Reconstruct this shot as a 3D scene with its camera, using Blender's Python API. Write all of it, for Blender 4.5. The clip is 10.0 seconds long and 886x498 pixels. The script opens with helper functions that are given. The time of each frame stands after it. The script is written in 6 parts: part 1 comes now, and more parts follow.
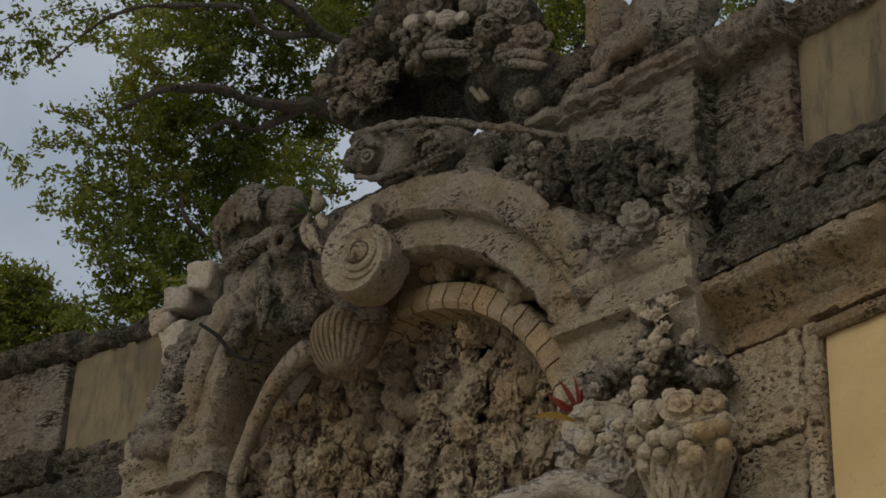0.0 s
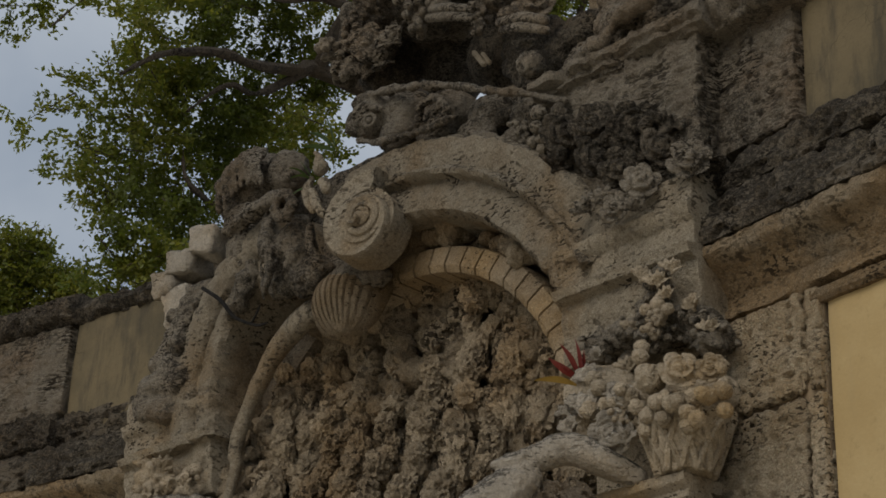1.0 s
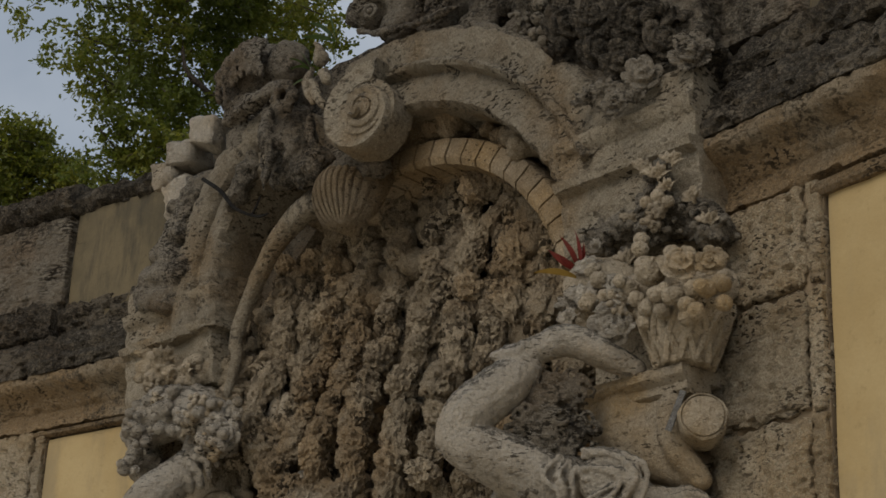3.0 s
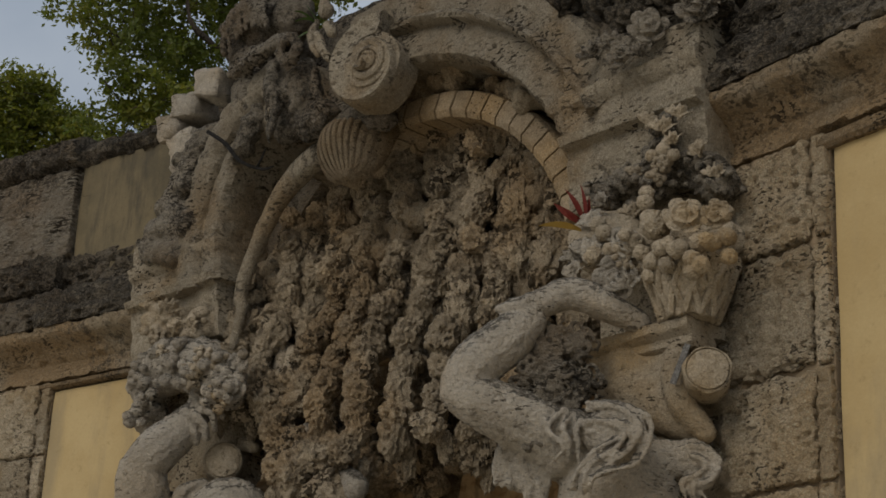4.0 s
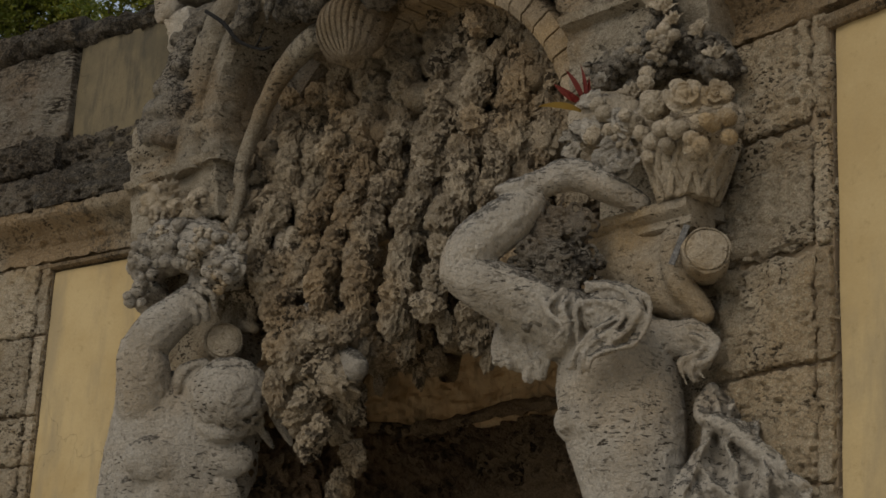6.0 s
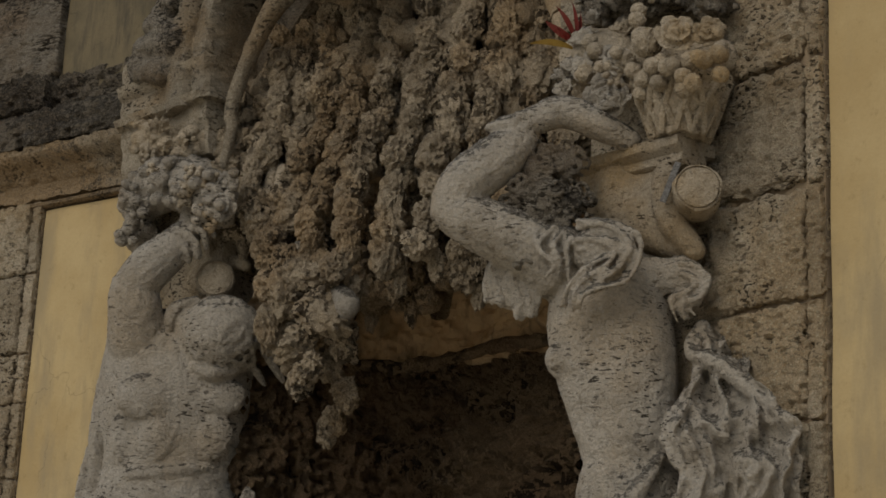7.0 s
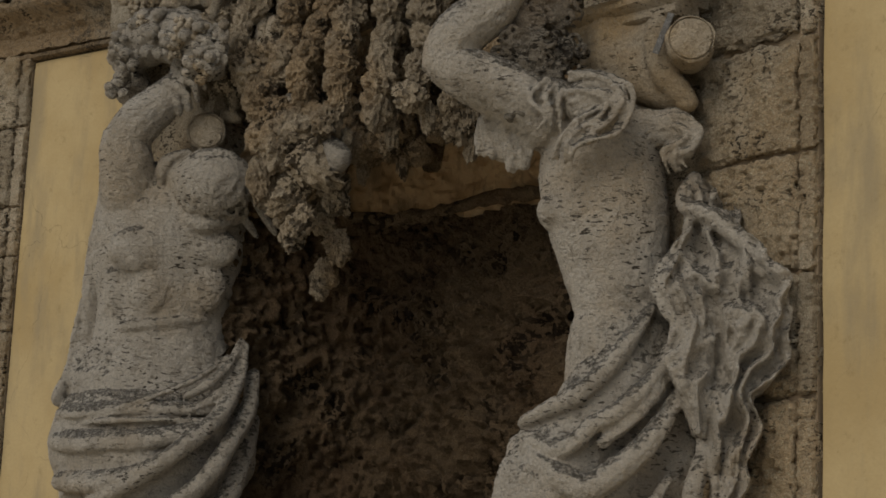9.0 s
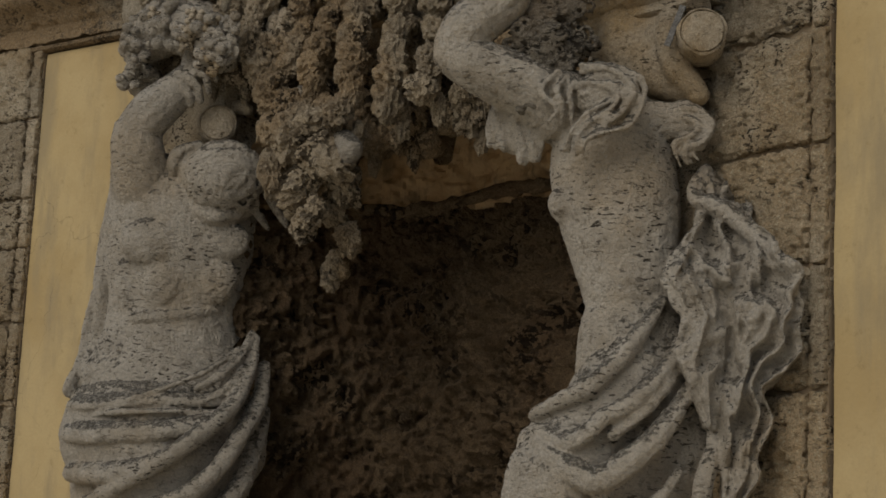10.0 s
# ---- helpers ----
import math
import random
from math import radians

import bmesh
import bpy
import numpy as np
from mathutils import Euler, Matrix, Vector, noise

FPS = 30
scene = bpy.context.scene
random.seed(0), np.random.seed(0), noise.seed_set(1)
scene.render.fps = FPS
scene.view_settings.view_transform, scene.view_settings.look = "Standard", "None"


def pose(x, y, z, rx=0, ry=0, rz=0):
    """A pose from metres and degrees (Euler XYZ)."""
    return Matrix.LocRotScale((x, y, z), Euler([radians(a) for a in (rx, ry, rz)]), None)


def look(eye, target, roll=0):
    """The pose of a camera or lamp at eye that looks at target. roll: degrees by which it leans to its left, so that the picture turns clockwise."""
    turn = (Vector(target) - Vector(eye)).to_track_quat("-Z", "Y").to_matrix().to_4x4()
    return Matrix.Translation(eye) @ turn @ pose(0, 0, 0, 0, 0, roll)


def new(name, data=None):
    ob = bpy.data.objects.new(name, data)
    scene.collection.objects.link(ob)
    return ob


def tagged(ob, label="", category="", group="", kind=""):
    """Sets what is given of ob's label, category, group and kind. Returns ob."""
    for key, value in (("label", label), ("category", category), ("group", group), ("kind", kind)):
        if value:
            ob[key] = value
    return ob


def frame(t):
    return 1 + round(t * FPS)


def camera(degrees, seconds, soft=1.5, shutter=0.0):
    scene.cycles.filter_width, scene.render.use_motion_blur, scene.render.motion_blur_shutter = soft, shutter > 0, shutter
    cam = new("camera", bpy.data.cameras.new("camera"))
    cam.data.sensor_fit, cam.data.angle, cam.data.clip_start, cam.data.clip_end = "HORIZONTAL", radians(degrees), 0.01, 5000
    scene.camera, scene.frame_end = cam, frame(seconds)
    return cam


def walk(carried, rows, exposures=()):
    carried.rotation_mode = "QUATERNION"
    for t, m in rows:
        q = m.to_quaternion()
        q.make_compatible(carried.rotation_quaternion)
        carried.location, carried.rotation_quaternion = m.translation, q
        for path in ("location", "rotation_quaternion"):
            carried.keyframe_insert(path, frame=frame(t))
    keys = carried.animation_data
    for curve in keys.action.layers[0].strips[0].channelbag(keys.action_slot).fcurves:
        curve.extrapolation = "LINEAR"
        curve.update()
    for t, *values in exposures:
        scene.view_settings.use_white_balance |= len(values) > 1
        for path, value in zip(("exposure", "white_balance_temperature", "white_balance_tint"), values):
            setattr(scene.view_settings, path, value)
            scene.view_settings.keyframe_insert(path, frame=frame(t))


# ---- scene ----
# camera: stands still and tilts down
EYE = 1.6
cam = camera(26.73, 10.0, soft=1.6)
ROWS = [
    (0.0, 0.243, 26.798, 2.534),
    (0.5, 0.238, 26.381, 2.59),
    (1.0, 0.262, 25.693, 2.617),
    (1.5, 0.166, 24.811, 2.569),
    (2.0, 0.059, 24.068, 2.614),
    (2.5, 0.038, 23.198, 2.673),
    (4.0, 0.196, 20.926, 2.872),
    (4.5, 0.013, 20.191, 2.791),
    (5.0, 0.046, 19.304, 2.852),
    (5.5, 0.0, 18.37, 2.866),
    (6.0, -0.013, 17.268, 2.821),
    (7.5, -0.616, 14.356, 2.573),
    (8.0, -0.749, 13.172, 2.539),
    (8.5, -0.788, 11.986, 2.457),
    (9.0, -0.85, 10.851, 2.446),
    (9.5, -0.754, 10.649, 2.52),
    (10.0, -0.519, 10.6, 2.622),
]
walk(cam, [(t, pose(0, 0, EYE, 90 + pitch, 0, yaw) @ pose(0, 0, 0, 0, 0, roll)) for t, yaw, pitch, roll in ROWS])

# ---- overcast sky and a veiled sun ----
world = bpy.data.worlds.new("sky")
scene.world = world
world.use_nodes = True
wt = world.node_tree
wn, wl = wt.nodes, wt.links
wn.clear()
w_out, w_bg = wn.new("ShaderNodeOutputWorld"), wn.new("ShaderNodeBackground")
w_sky, w_mix = wn.new("ShaderNodeTexSky"), wn.new("ShaderNodeMix")
w_noise, w_ramp, w_co = wn.new("ShaderNodeTexNoise"), wn.new("ShaderNodeValToRGB"), wn.new("ShaderNodeTexCoord")
SUN_AZ, SUN_EL = 218.0, 38.0  # degrees clockwise from +y, degrees up
w_sky.sky_type, w_sky.sun_disc = "NISHITA", False
w_sky.sun_elevation, w_sky.sun_rotation = radians(SUN_EL), radians(SUN_AZ)
w_noise.inputs["Scale"].default_value, w_noise.inputs["Detail"].default_value = 5.0, 5.0
w_ramp.color_ramp.elements[0].position, w_ramp.color_ramp.elements[0].color = 0.38, (3.3, 3.8, 4.5, 1)
w_ramp.color_ramp.elements[1].position, w_ramp.color_ramp.elements[1].color = 0.66, (5.2, 5.6, 6.1, 1)
w_mix.data_type = "RGBA"
w_mix.inputs["Factor"].default_value = 0.9
wl.new(w_co.outputs["Generated"], w_noise.inputs["Vector"])
wl.new(w_noise.outputs["Fac"], w_ramp.inputs["Fac"])
wl.new(w_sky.outputs["Color"], w_mix.inputs["A"])
wl.new(w_ramp.outputs["Color"], w_mix.inputs["B"])
wl.new(w_mix.outputs["Result"], w_bg.inputs["Color"])
w_bg.inputs["Strength"].default_value = 0.1
wl.new(w_bg.outputs["Background"], w_out.inputs["Surface"])
sun = new("sun", bpy.data.lights.new("sun", "SUN"))
sun.data.energy, sun.data.angle, sun.data.color = 1.4, radians(38), (1.0, 0.915, 0.79)
az, el = radians(SUN_AZ), radians(SUN_EL)
sun.matrix_world = look((math.sin(az) * math.cos(el) * 50, math.cos(az) * math.cos(el) * 50, math.sin(el) * 50), (0, 0, 0))
scene.view_settings.exposure = -0.06

# ---- frames of the plan: x along the wall, y into it ----
ARCH = pose(-0.3239, 8.0000, 0, 0, 0, -48.000)
RIGHT = pose(1.1027, 6.7144, 0, 0, 0, -54.000)
LEFT = pose(-1.5604, 9.6721, 0, 0, 0, -37.000)
UC = -0.06  # middle of the arch


# ---- materials ----
def nodes_of(mat):
    mat.use_nodes = True
    t = mat.node_tree
    t.nodes.clear()
    out, bsdf = t.nodes.new("ShaderNodeOutputMaterial"), t.nodes.new("ShaderNodeBsdfPrincipled")
    t.links.new(bsdf.outputs["BSDF"], out.inputs["Surface"])
    return t, bsdf


def tex(t, vec, scale, detail=4.0, rough=0.55, kind="ShaderNodeTexNoise"):
    n = t.nodes.new(kind)
    n.inputs["Scale"].default_value = scale
    if kind == "ShaderNodeTexNoise":
        n.inputs["Detail"].default_value, n.inputs["Roughness"].default_value = detail, rough
    t.links.new(vec, n.inputs["Vector"])
    return n.outputs["Fac"] if kind == "ShaderNodeTexNoise" else n.outputs["Distance"]


def ramp(t, fac, lo, hi, a=0.0, b=1.0):
    n = t.nodes.new("ShaderNodeMapRange")
    n.interpolation_type = "SMOOTHSTEP"
    for key, value in (("From Min", lo), ("From Max", hi), ("To Min", a), ("To Max", b)):
        n.inputs[key].default_value = value
    t.links.new(fac, n.inputs["Value"])
    return n.outputs["Result"]


def blend(t, fac, a, b, mode="MIX"):
    n = t.nodes.new("ShaderNodeMix")
    n.data_type, n.blend_type = "RGBA", mode
    for key, value in (("Factor", fac), ("A", a), ("B", b)):
        if isinstance(value, (int, float)):
            n.inputs[key].default_value = value
        elif isinstance(value, tuple):
            n.inputs[key].default_value = (*value, 1)
        else:
            t.links.new(value, n.inputs[key])
    return n.outputs["Result"]


def math_node(t, op, a, b):
    n = t.nodes.new("ShaderNodeMath")
    n.operation = op
    for k, value in enumerate((a, b)):
        if isinstance(value, (int, float)):
            n.inputs[k].default_value = value
        else:
            t.links.new(value, n.inputs[k])
    return n.outputs["Value"]


def stone(name, pale, warm, dark=(0.065, 0.057, 0.046), warmth=0.5, lichen=0.4, pits=0.5, pit_scale=38.0, stretch=2.2, bump=0.6, speckle=1.0, tops=0.0, gritty=0.5):
    """Weathered coral stone: pale and warm patches, dark lichen with ragged shapes, bedding pits and grain."""
    mat = bpy.data.materials.new(name)
    t, bsdf = nodes_of(mat)
    geo, info = t.nodes.new("ShaderNodeNewGeometry"), t.nodes.new("ShaderNodeObjectInfo")
    mapping = t.nodes.new("ShaderNodeMapping")
    mapping.inputs["Scale"].default_value = (1, 1, stretch)
    t.links.new(geo.outputs["Position"], mapping.inputs["Vector"])
    pos, flat = geo.outputs["Position"], mapping.outputs["Vector"]
    broad = tex(t, pos, 1.7, 3)
    mid = tex(t, pos, 7.0, 5, 0.6)
    fine = tex(t, pos, 70.0, 4, 0.7)
    col = blend(t, ramp(t, broad, 0.62 - 0.3 * warmth, 0.78 - 0.3 * warmth), pale, warm)
    col = blend(t, ramp(t, mid, 0.4, 0.75, 0.0, 0.55), col, tuple(0.62 * c for c in warm))
    col = blend(t, ramp(t, fine, 0.3, 0.75, 0.0, 0.5), col, tuple(0.55 * c for c in pale))
    # lichen
    crust = tex(t, pos, 21.0, 9, 0.78)
    patch = tex(t, pos, 2.3, 3, 0.5)
    up = t.nodes.new("ShaderNodeSeparateXYZ")
    t.links.new(geo.outputs["Normal"], up.inputs["Vector"])
    patch = math_node(t, "ADD", patch, math_node(t, "MULTIPLY", ramp(t, up.outputs["Z"], 0.05, 0.75), tops))  # lichen settles on ledges
    spread = math_node(t, "ADD", crust, math_node(t, "MULTIPLY", math_node(t, "SUBTRACT", patch, 0.5), 0.55))
    edge = 0.74 - 0.34 * lichen
    lich = ramp(t, spread, edge - 0.01, edge + 0.06, 0.0, 0.88)
    speck = ramp(t, tex(t, pos, 42.0, 6, 0.75), 0.66 - 0.14 * lichen, 0.72 - 0.14 * lichen, 0.0, 0.8 * speckle)
    lich = math_node(t, "MULTIPLY", lich, ramp(t, tex(t, pos, 58.0, 5, 0.7), 0.36, 0.58, 0.35, 1.0))
    lich = math_node(t, "MAXIMUM", lich, math_node(t, "MULTIPLY", speck, ramp(t, patch, 0.35, 0.6, 0.25, 1.0)))
    col = blend(t, lich, col, dark)
    # dirt, and crevice shade painted into the colour, in the hollows of the grain
    coarse = tex(t, pos, 24.0, 7, 0.72)
    col = blend(t, ramp(t, coarse, 0.45, 0.33, 0.0, 0.6), col, tuple(0.34 * c for c in warm))
    # crisp grain
    grain = tex(t, pos, 150.0, 3, 0.8)
    col = blend(t, ramp(t, grain, 0.5, 0.64, 0.0, gritty), col, tuple(0.3 * c for c in warm))
    col = blend(t, ramp(t, tex(t, pos, 95.0, 4, 0.75), 0.54, 0.64, 0.0, 0.9 * gritty), col, tuple(min(0.8, 1.35 * c) for c in pale))
    # bedding pits, the shade inside them painted near black
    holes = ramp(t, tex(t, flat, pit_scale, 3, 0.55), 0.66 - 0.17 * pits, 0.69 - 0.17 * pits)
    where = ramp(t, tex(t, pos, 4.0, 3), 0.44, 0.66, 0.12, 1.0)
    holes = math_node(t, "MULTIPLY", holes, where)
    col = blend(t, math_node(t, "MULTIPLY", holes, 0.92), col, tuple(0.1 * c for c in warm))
    vary = ramp(t, info.outputs["Random"], 0, 1, 0.84, 1.12)
    hsv = t.nodes.new("ShaderNodeHueSaturation")
    t.links.new(col, hsv.inputs["Color"])
    t.links.new(vary, hsv.inputs["Value"])
    t.links.new(hsv.outputs["Color"], bsdf.inputs["Base Color"])
    bsdf.inputs["Roughness"].default_value = 0.93
    bsdf.inputs["Specular IOR Level"].default_value = 0.2
    height = math_node(t, "ADD", math_node(t, "ADD", math_node(t, "MULTIPLY", fine, 0.45), math_node(t, "MULTIPLY", grain, 0.35)), math_node(t, "MULTIPLY", coarse, 1.1))
    height = math_node(t, "SUBTRACT", height, math_node(t, "MULTIPLY", holes, 1.5))
    b = t.nodes.new("ShaderNodeBump")
    b.inputs["Strength"].default_value, b.inputs["Distance"].default_value = min(1.0, bump * 1.4), 0.06
    t.links.new(height, b.inputs["Height"])
    t.links.new(b.outputs["Normal"], bsdf.inputs["Normal"])
    return mat


def plaster(name, base, stain, dirt, scale=1.0):
    """Old limewash: blotches, runs, hairline wear."""
    mat = bpy.data.materials.new(name)
    t, bsdf = nodes_of(mat)
    geo, mapping = t.nodes.new("ShaderNodeNewGeometry"), t.nodes.new("ShaderNodeMapping")
    mapping.inputs["Scale"].default_value = (1, 1, 0.22)
    t.links.new(geo.outputs["Position"], mapping.inputs["Vector"])
    pos, run = geo.outputs["Position"], mapping.outputs["Vector"]
    col = blend(t, ramp(t, tex(t, pos, 1.6 * scale, 5, 0.6), 0.38, 0.68), base, stain)
    col = blend(t, ramp(t, tex(t, run, 5.0 * scale, 6, 0.65), 0.47, 0.7, 0.0, 0.75), col, dirt)
    col = blend(t, ramp(t, tex(t, pos, 0.9, 7, 0.68), 0.5, 0.72, 0.0, 0.6), col, dirt)
    col = blend(t, ramp(t, tex(t, pos, 16.0, 8, 0.75), 0.55, 0.7, 0.0, 0.45), col, tuple(0.6 * c for c in stain))
    col = blend(t, ramp(t, tex(t, pos, 80.0, 3), 0.3, 0.8, 0.0, 0.22), col, tuple(0.7 * c for c in base))
    warp = t.nodes.new("ShaderNodeVectorMath")
    warp.operation = "MULTIPLY_ADD"
    wob = t.nodes.new("ShaderNodeTexNoise")
    wob.inputs["Scale"].default_value, wob.inputs["Detail"].default_value = 3.5, 6
    t.links.new(pos, wob.inputs["Vector"])
    t.links.new(wob.outputs["Color"], warp.inputs[0])
    warp.inputs[1].default_value = (0.35, 0.35, 0.35)
    t.links.new(pos, warp.inputs[2])
    crack = t.nodes.new("ShaderNodeTexVoronoi")
    crack.feature = "DISTANCE_TO_EDGE"
    crack.inputs["Scale"].default_value = 1.1
    t.links.new(warp.outputs["Vector"], crack.inputs["Vector"])
    line = math_node(t, "MULTIPLY", ramp(t, crack.outputs["Distance"], 0.0028, 0.0008), ramp(t, tex(t, pos, 1.3, 2), 0.5, 0.6))
    col = blend(t, math_node(t, "MULTIPLY", line, 0.35), col, tuple(0.3 * c for c in dirt))
    t.links.new(col, bsdf.inputs["Base Color"])
    bsdf.inputs["Roughness"].default_value = 0.9
    bsdf.inputs["Specular IOR Level"].default_value = 0.25
    b = t.nodes.new("ShaderNodeBump")
    b.inputs["Strength"].default_value, b.inputs["Distance"].default_value = 0.35, 0.012
    t.links.new(math_node(t, "ADD", tex(t, pos, 9.0, 6, 0.6), math_node(t, "MULTIPLY", tex(t, pos, 60.0, 3), 0.3)), b.inputs["Height"])
    t.links.new(b.outputs["Normal"], bsdf.inputs["Normal"])
    return mat


def leafy(name, a, b, rough=0.5, through_light=0.25):
    mat = bpy.data.materials.new(name)
    t, bsdf = nodes_of(mat)
    geo = t.nodes.new("ShaderNodeNewGeometry")
    col = blend(t, geo.outputs["Random Per Island"], a, b)
    col = blend(t, ramp(t, tex(t, geo.outputs["Position"], 0.8, 3), 0.35, 0.65), col, tuple(0.75 * c for c in a))
    t.links.new(col, bsdf.inputs["Base Color"])
    bsdf.inputs["Roughness"].default_value = rough
    bsdf.inputs["Transmission Weight"].default_value = 0.0
    tr, mixer = t.nodes.new("ShaderNodeBsdfTranslucent"), t.nodes.new("ShaderNodeMixShader")
    t.links.new(col, tr.inputs["Color"])
    mixer.inputs["Fac"].default_value = through_light
    out = [n for n in t.nodes if n.type == "OUTPUT_MATERIAL"][0]
    t.links.new(bsdf.outputs["BSDF"], mixer.inputs[1])
    t.links.new(tr.outputs["BSDF"], mixer.inputs[2])
    t.links.new(mixer.outputs["Shader"], out.inputs["Surface"])
    return mat


PALE, WARM, OCHRE = (0.54, 0.465, 0.35), (0.45, 0.325, 0.19), (0.42, 0.27, 0.12)
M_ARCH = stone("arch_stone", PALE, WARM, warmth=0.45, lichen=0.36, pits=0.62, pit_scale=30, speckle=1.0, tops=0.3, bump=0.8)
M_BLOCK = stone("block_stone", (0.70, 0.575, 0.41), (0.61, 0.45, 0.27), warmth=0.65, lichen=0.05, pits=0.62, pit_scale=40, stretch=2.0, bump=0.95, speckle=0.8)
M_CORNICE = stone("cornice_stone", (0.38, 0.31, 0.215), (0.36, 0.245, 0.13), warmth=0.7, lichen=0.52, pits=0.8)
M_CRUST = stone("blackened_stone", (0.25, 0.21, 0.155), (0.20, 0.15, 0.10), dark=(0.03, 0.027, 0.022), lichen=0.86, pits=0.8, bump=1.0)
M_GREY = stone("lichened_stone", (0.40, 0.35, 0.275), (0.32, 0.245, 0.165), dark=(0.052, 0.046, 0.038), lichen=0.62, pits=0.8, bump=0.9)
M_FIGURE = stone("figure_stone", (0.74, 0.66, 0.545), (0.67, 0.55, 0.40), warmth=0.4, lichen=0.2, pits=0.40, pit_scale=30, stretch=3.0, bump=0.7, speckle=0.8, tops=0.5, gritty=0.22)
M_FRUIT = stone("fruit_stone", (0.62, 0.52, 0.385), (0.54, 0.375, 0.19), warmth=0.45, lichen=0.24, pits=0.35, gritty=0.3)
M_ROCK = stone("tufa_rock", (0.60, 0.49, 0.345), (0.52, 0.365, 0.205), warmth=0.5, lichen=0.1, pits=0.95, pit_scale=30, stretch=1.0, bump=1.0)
# cave shade is put into this rock colour; the vault below is paled instead
M_CAVE = stone("shaded_cave_rock", (0.36, 0.255, 0.15), (0.30, 0.195, 0.11), warmth=0.6, lichen=0.12, pits=0.95, pit_scale=22, stretch=1.0, bump=1.0)
M_VAULT = plaster("lit_vault_plaster", (0.56, 0.42, 0.26), (0.46, 0.33, 0.19), (0.26, 0.19, 0.11), 4.0)
M_RIB = stone("rib_brick", (0.58, 0.46, 0.315), (0.5, 0.34, 0.17), warmth=0.55, lichen=0.15, pits=0.3)
M_STUCCO = plaster("yellow_stucco", (0.45, 0.34, 0.172), (0.375, 0.27, 0.125), (0.27, 0.215, 0.13))
# much darker than the yellow stucco, for the parapet panels
M_DARK_STUCCO = plaster("dark_stucco", (0.15, 0.118, 0.068), (0.105, 0.086, 0.052), (0.05, 0.044, 0.033), 2.2)
M_TOOLED = stone("tooled_stone", (0.38, 0.33, 0.255), (0.34, 0.25, 0.165), warmth=0.4, lichen=0.5, pits=1.0, pit_scale=22, stretch=4.0, bump=0.9)
M_JOINT = plaster("mortar", (0.27, 0.205, 0.13), (0.22, 0.16, 0.1), (0.13, 0.1, 0.065), 2.0)
M_LEAF = leafy("oak_leaf", (0.115, 0.15, 0.016), (0.27, 0.26, 0.032), 0.45, 0.58)
M_FERN = leafy("fern_leaf", (0.10, 0.16, 0.03), (0.17, 0.2, 0.04))
M_RED = leafy("red_leaf", (0.24, 0.025, 0.025), (0.32, 0.06, 0.04), 0.4, 0.1)
M_YELLOW = leafy("yellow_leaf", (0.42, 0.27, 0.05), (0.45, 0.3, 0.06), 0.5, 0.2)
M_BARK = stone("bark", (0.12, 0.1, 0.08), (0.1, 0.075, 0.05), dark=(0.03, 0.028, 0.025), lichen=0.6, pits=0.5, stretch=0.3)
M_TWIG = stone("dead_twig", (0.03, 0.026, 0.022), (0.03, 0.024, 0.018), dark=(0.015, 0.013, 0.012), lichen=0.5)
M_TAG = stone("weathered_metal", (0.3, 0.29, 0.27), (0.24, 0.22, 0.2), lichen=0.2, pits=0.1)
# unseen ground, made very pale so that it lights soffits and vault from below
M_BOUNCE_GROUND = plaster("bounce_ground", (0.70, 0.61, 0.46), (0.62, 0.53, 0.39), (0.46, 0.39, 0.29), 2.0)


# ---- makers ----
def rough(bm, amp, scale, seed=0.0, octaves=4):
    """Push the vertices along their normals by fractal noise."""
    bm.normal_update()
    off = Vector((seed * 7.3, seed * 3.1, seed * 5.7))
    for v in bm.verts:
        v.co += v.normal * amp * noise.fractal(v.co * scale + off, 0.6, 2.1, octaves)


def mesh_of(bm, smooth=True):
    data = bpy.data.meshes.new("mesh")
    bm.to_mesh(data)
    bm.free()
    if smooth:
        data.polygons.foreach_set("use_smooth", [True] * len(data.polygons))
        data.set_sharp_from_angle(angle=radians(38))
    return data


def thing(name, m, label, category, kind="", group=""):
    ob = new(name)
    ob.matrix_world = m
    ob.empty_display_size = 0.1
    return tagged(ob, label, category, group, kind)


def part(name, bm, material, parent, label="", m=None, smooth=True):
    """One mesh object under a thing or a part; bm may be a finished mesh that several parts share."""
    data = bm if isinstance(bm, bpy.types.Mesh) else mesh_of(bm, smooth)
    if not data.materials:
        data.materials.append(material)
    ob = new(name, data)
    ob.parent = parent
    if m is not None:
        ob.matrix_local = m
    return tagged(ob, label)


def solid(name, bm, material, m, label, category, kind="", smooth=True):
    """One mesh that is a whole thing."""
    ob = new(name, mesh_of(bm, smooth))
    ob.data.materials.append(material)
    ob.matrix_world = m
    return tagged(ob, label, category, "", kind)


def pitting(p, scale, stretch=2.5):
    """How deep the bedding pits bite at p."""
    return max(0.0, noise.noise(Vector((p.x, p.y, p.z * stretch)) * scale) - 0.12) + 0.5 * max(0.0, noise.noise(Vector((p.x, p.y, p.z * stretch)) * scale * 2.3) - 0.1)


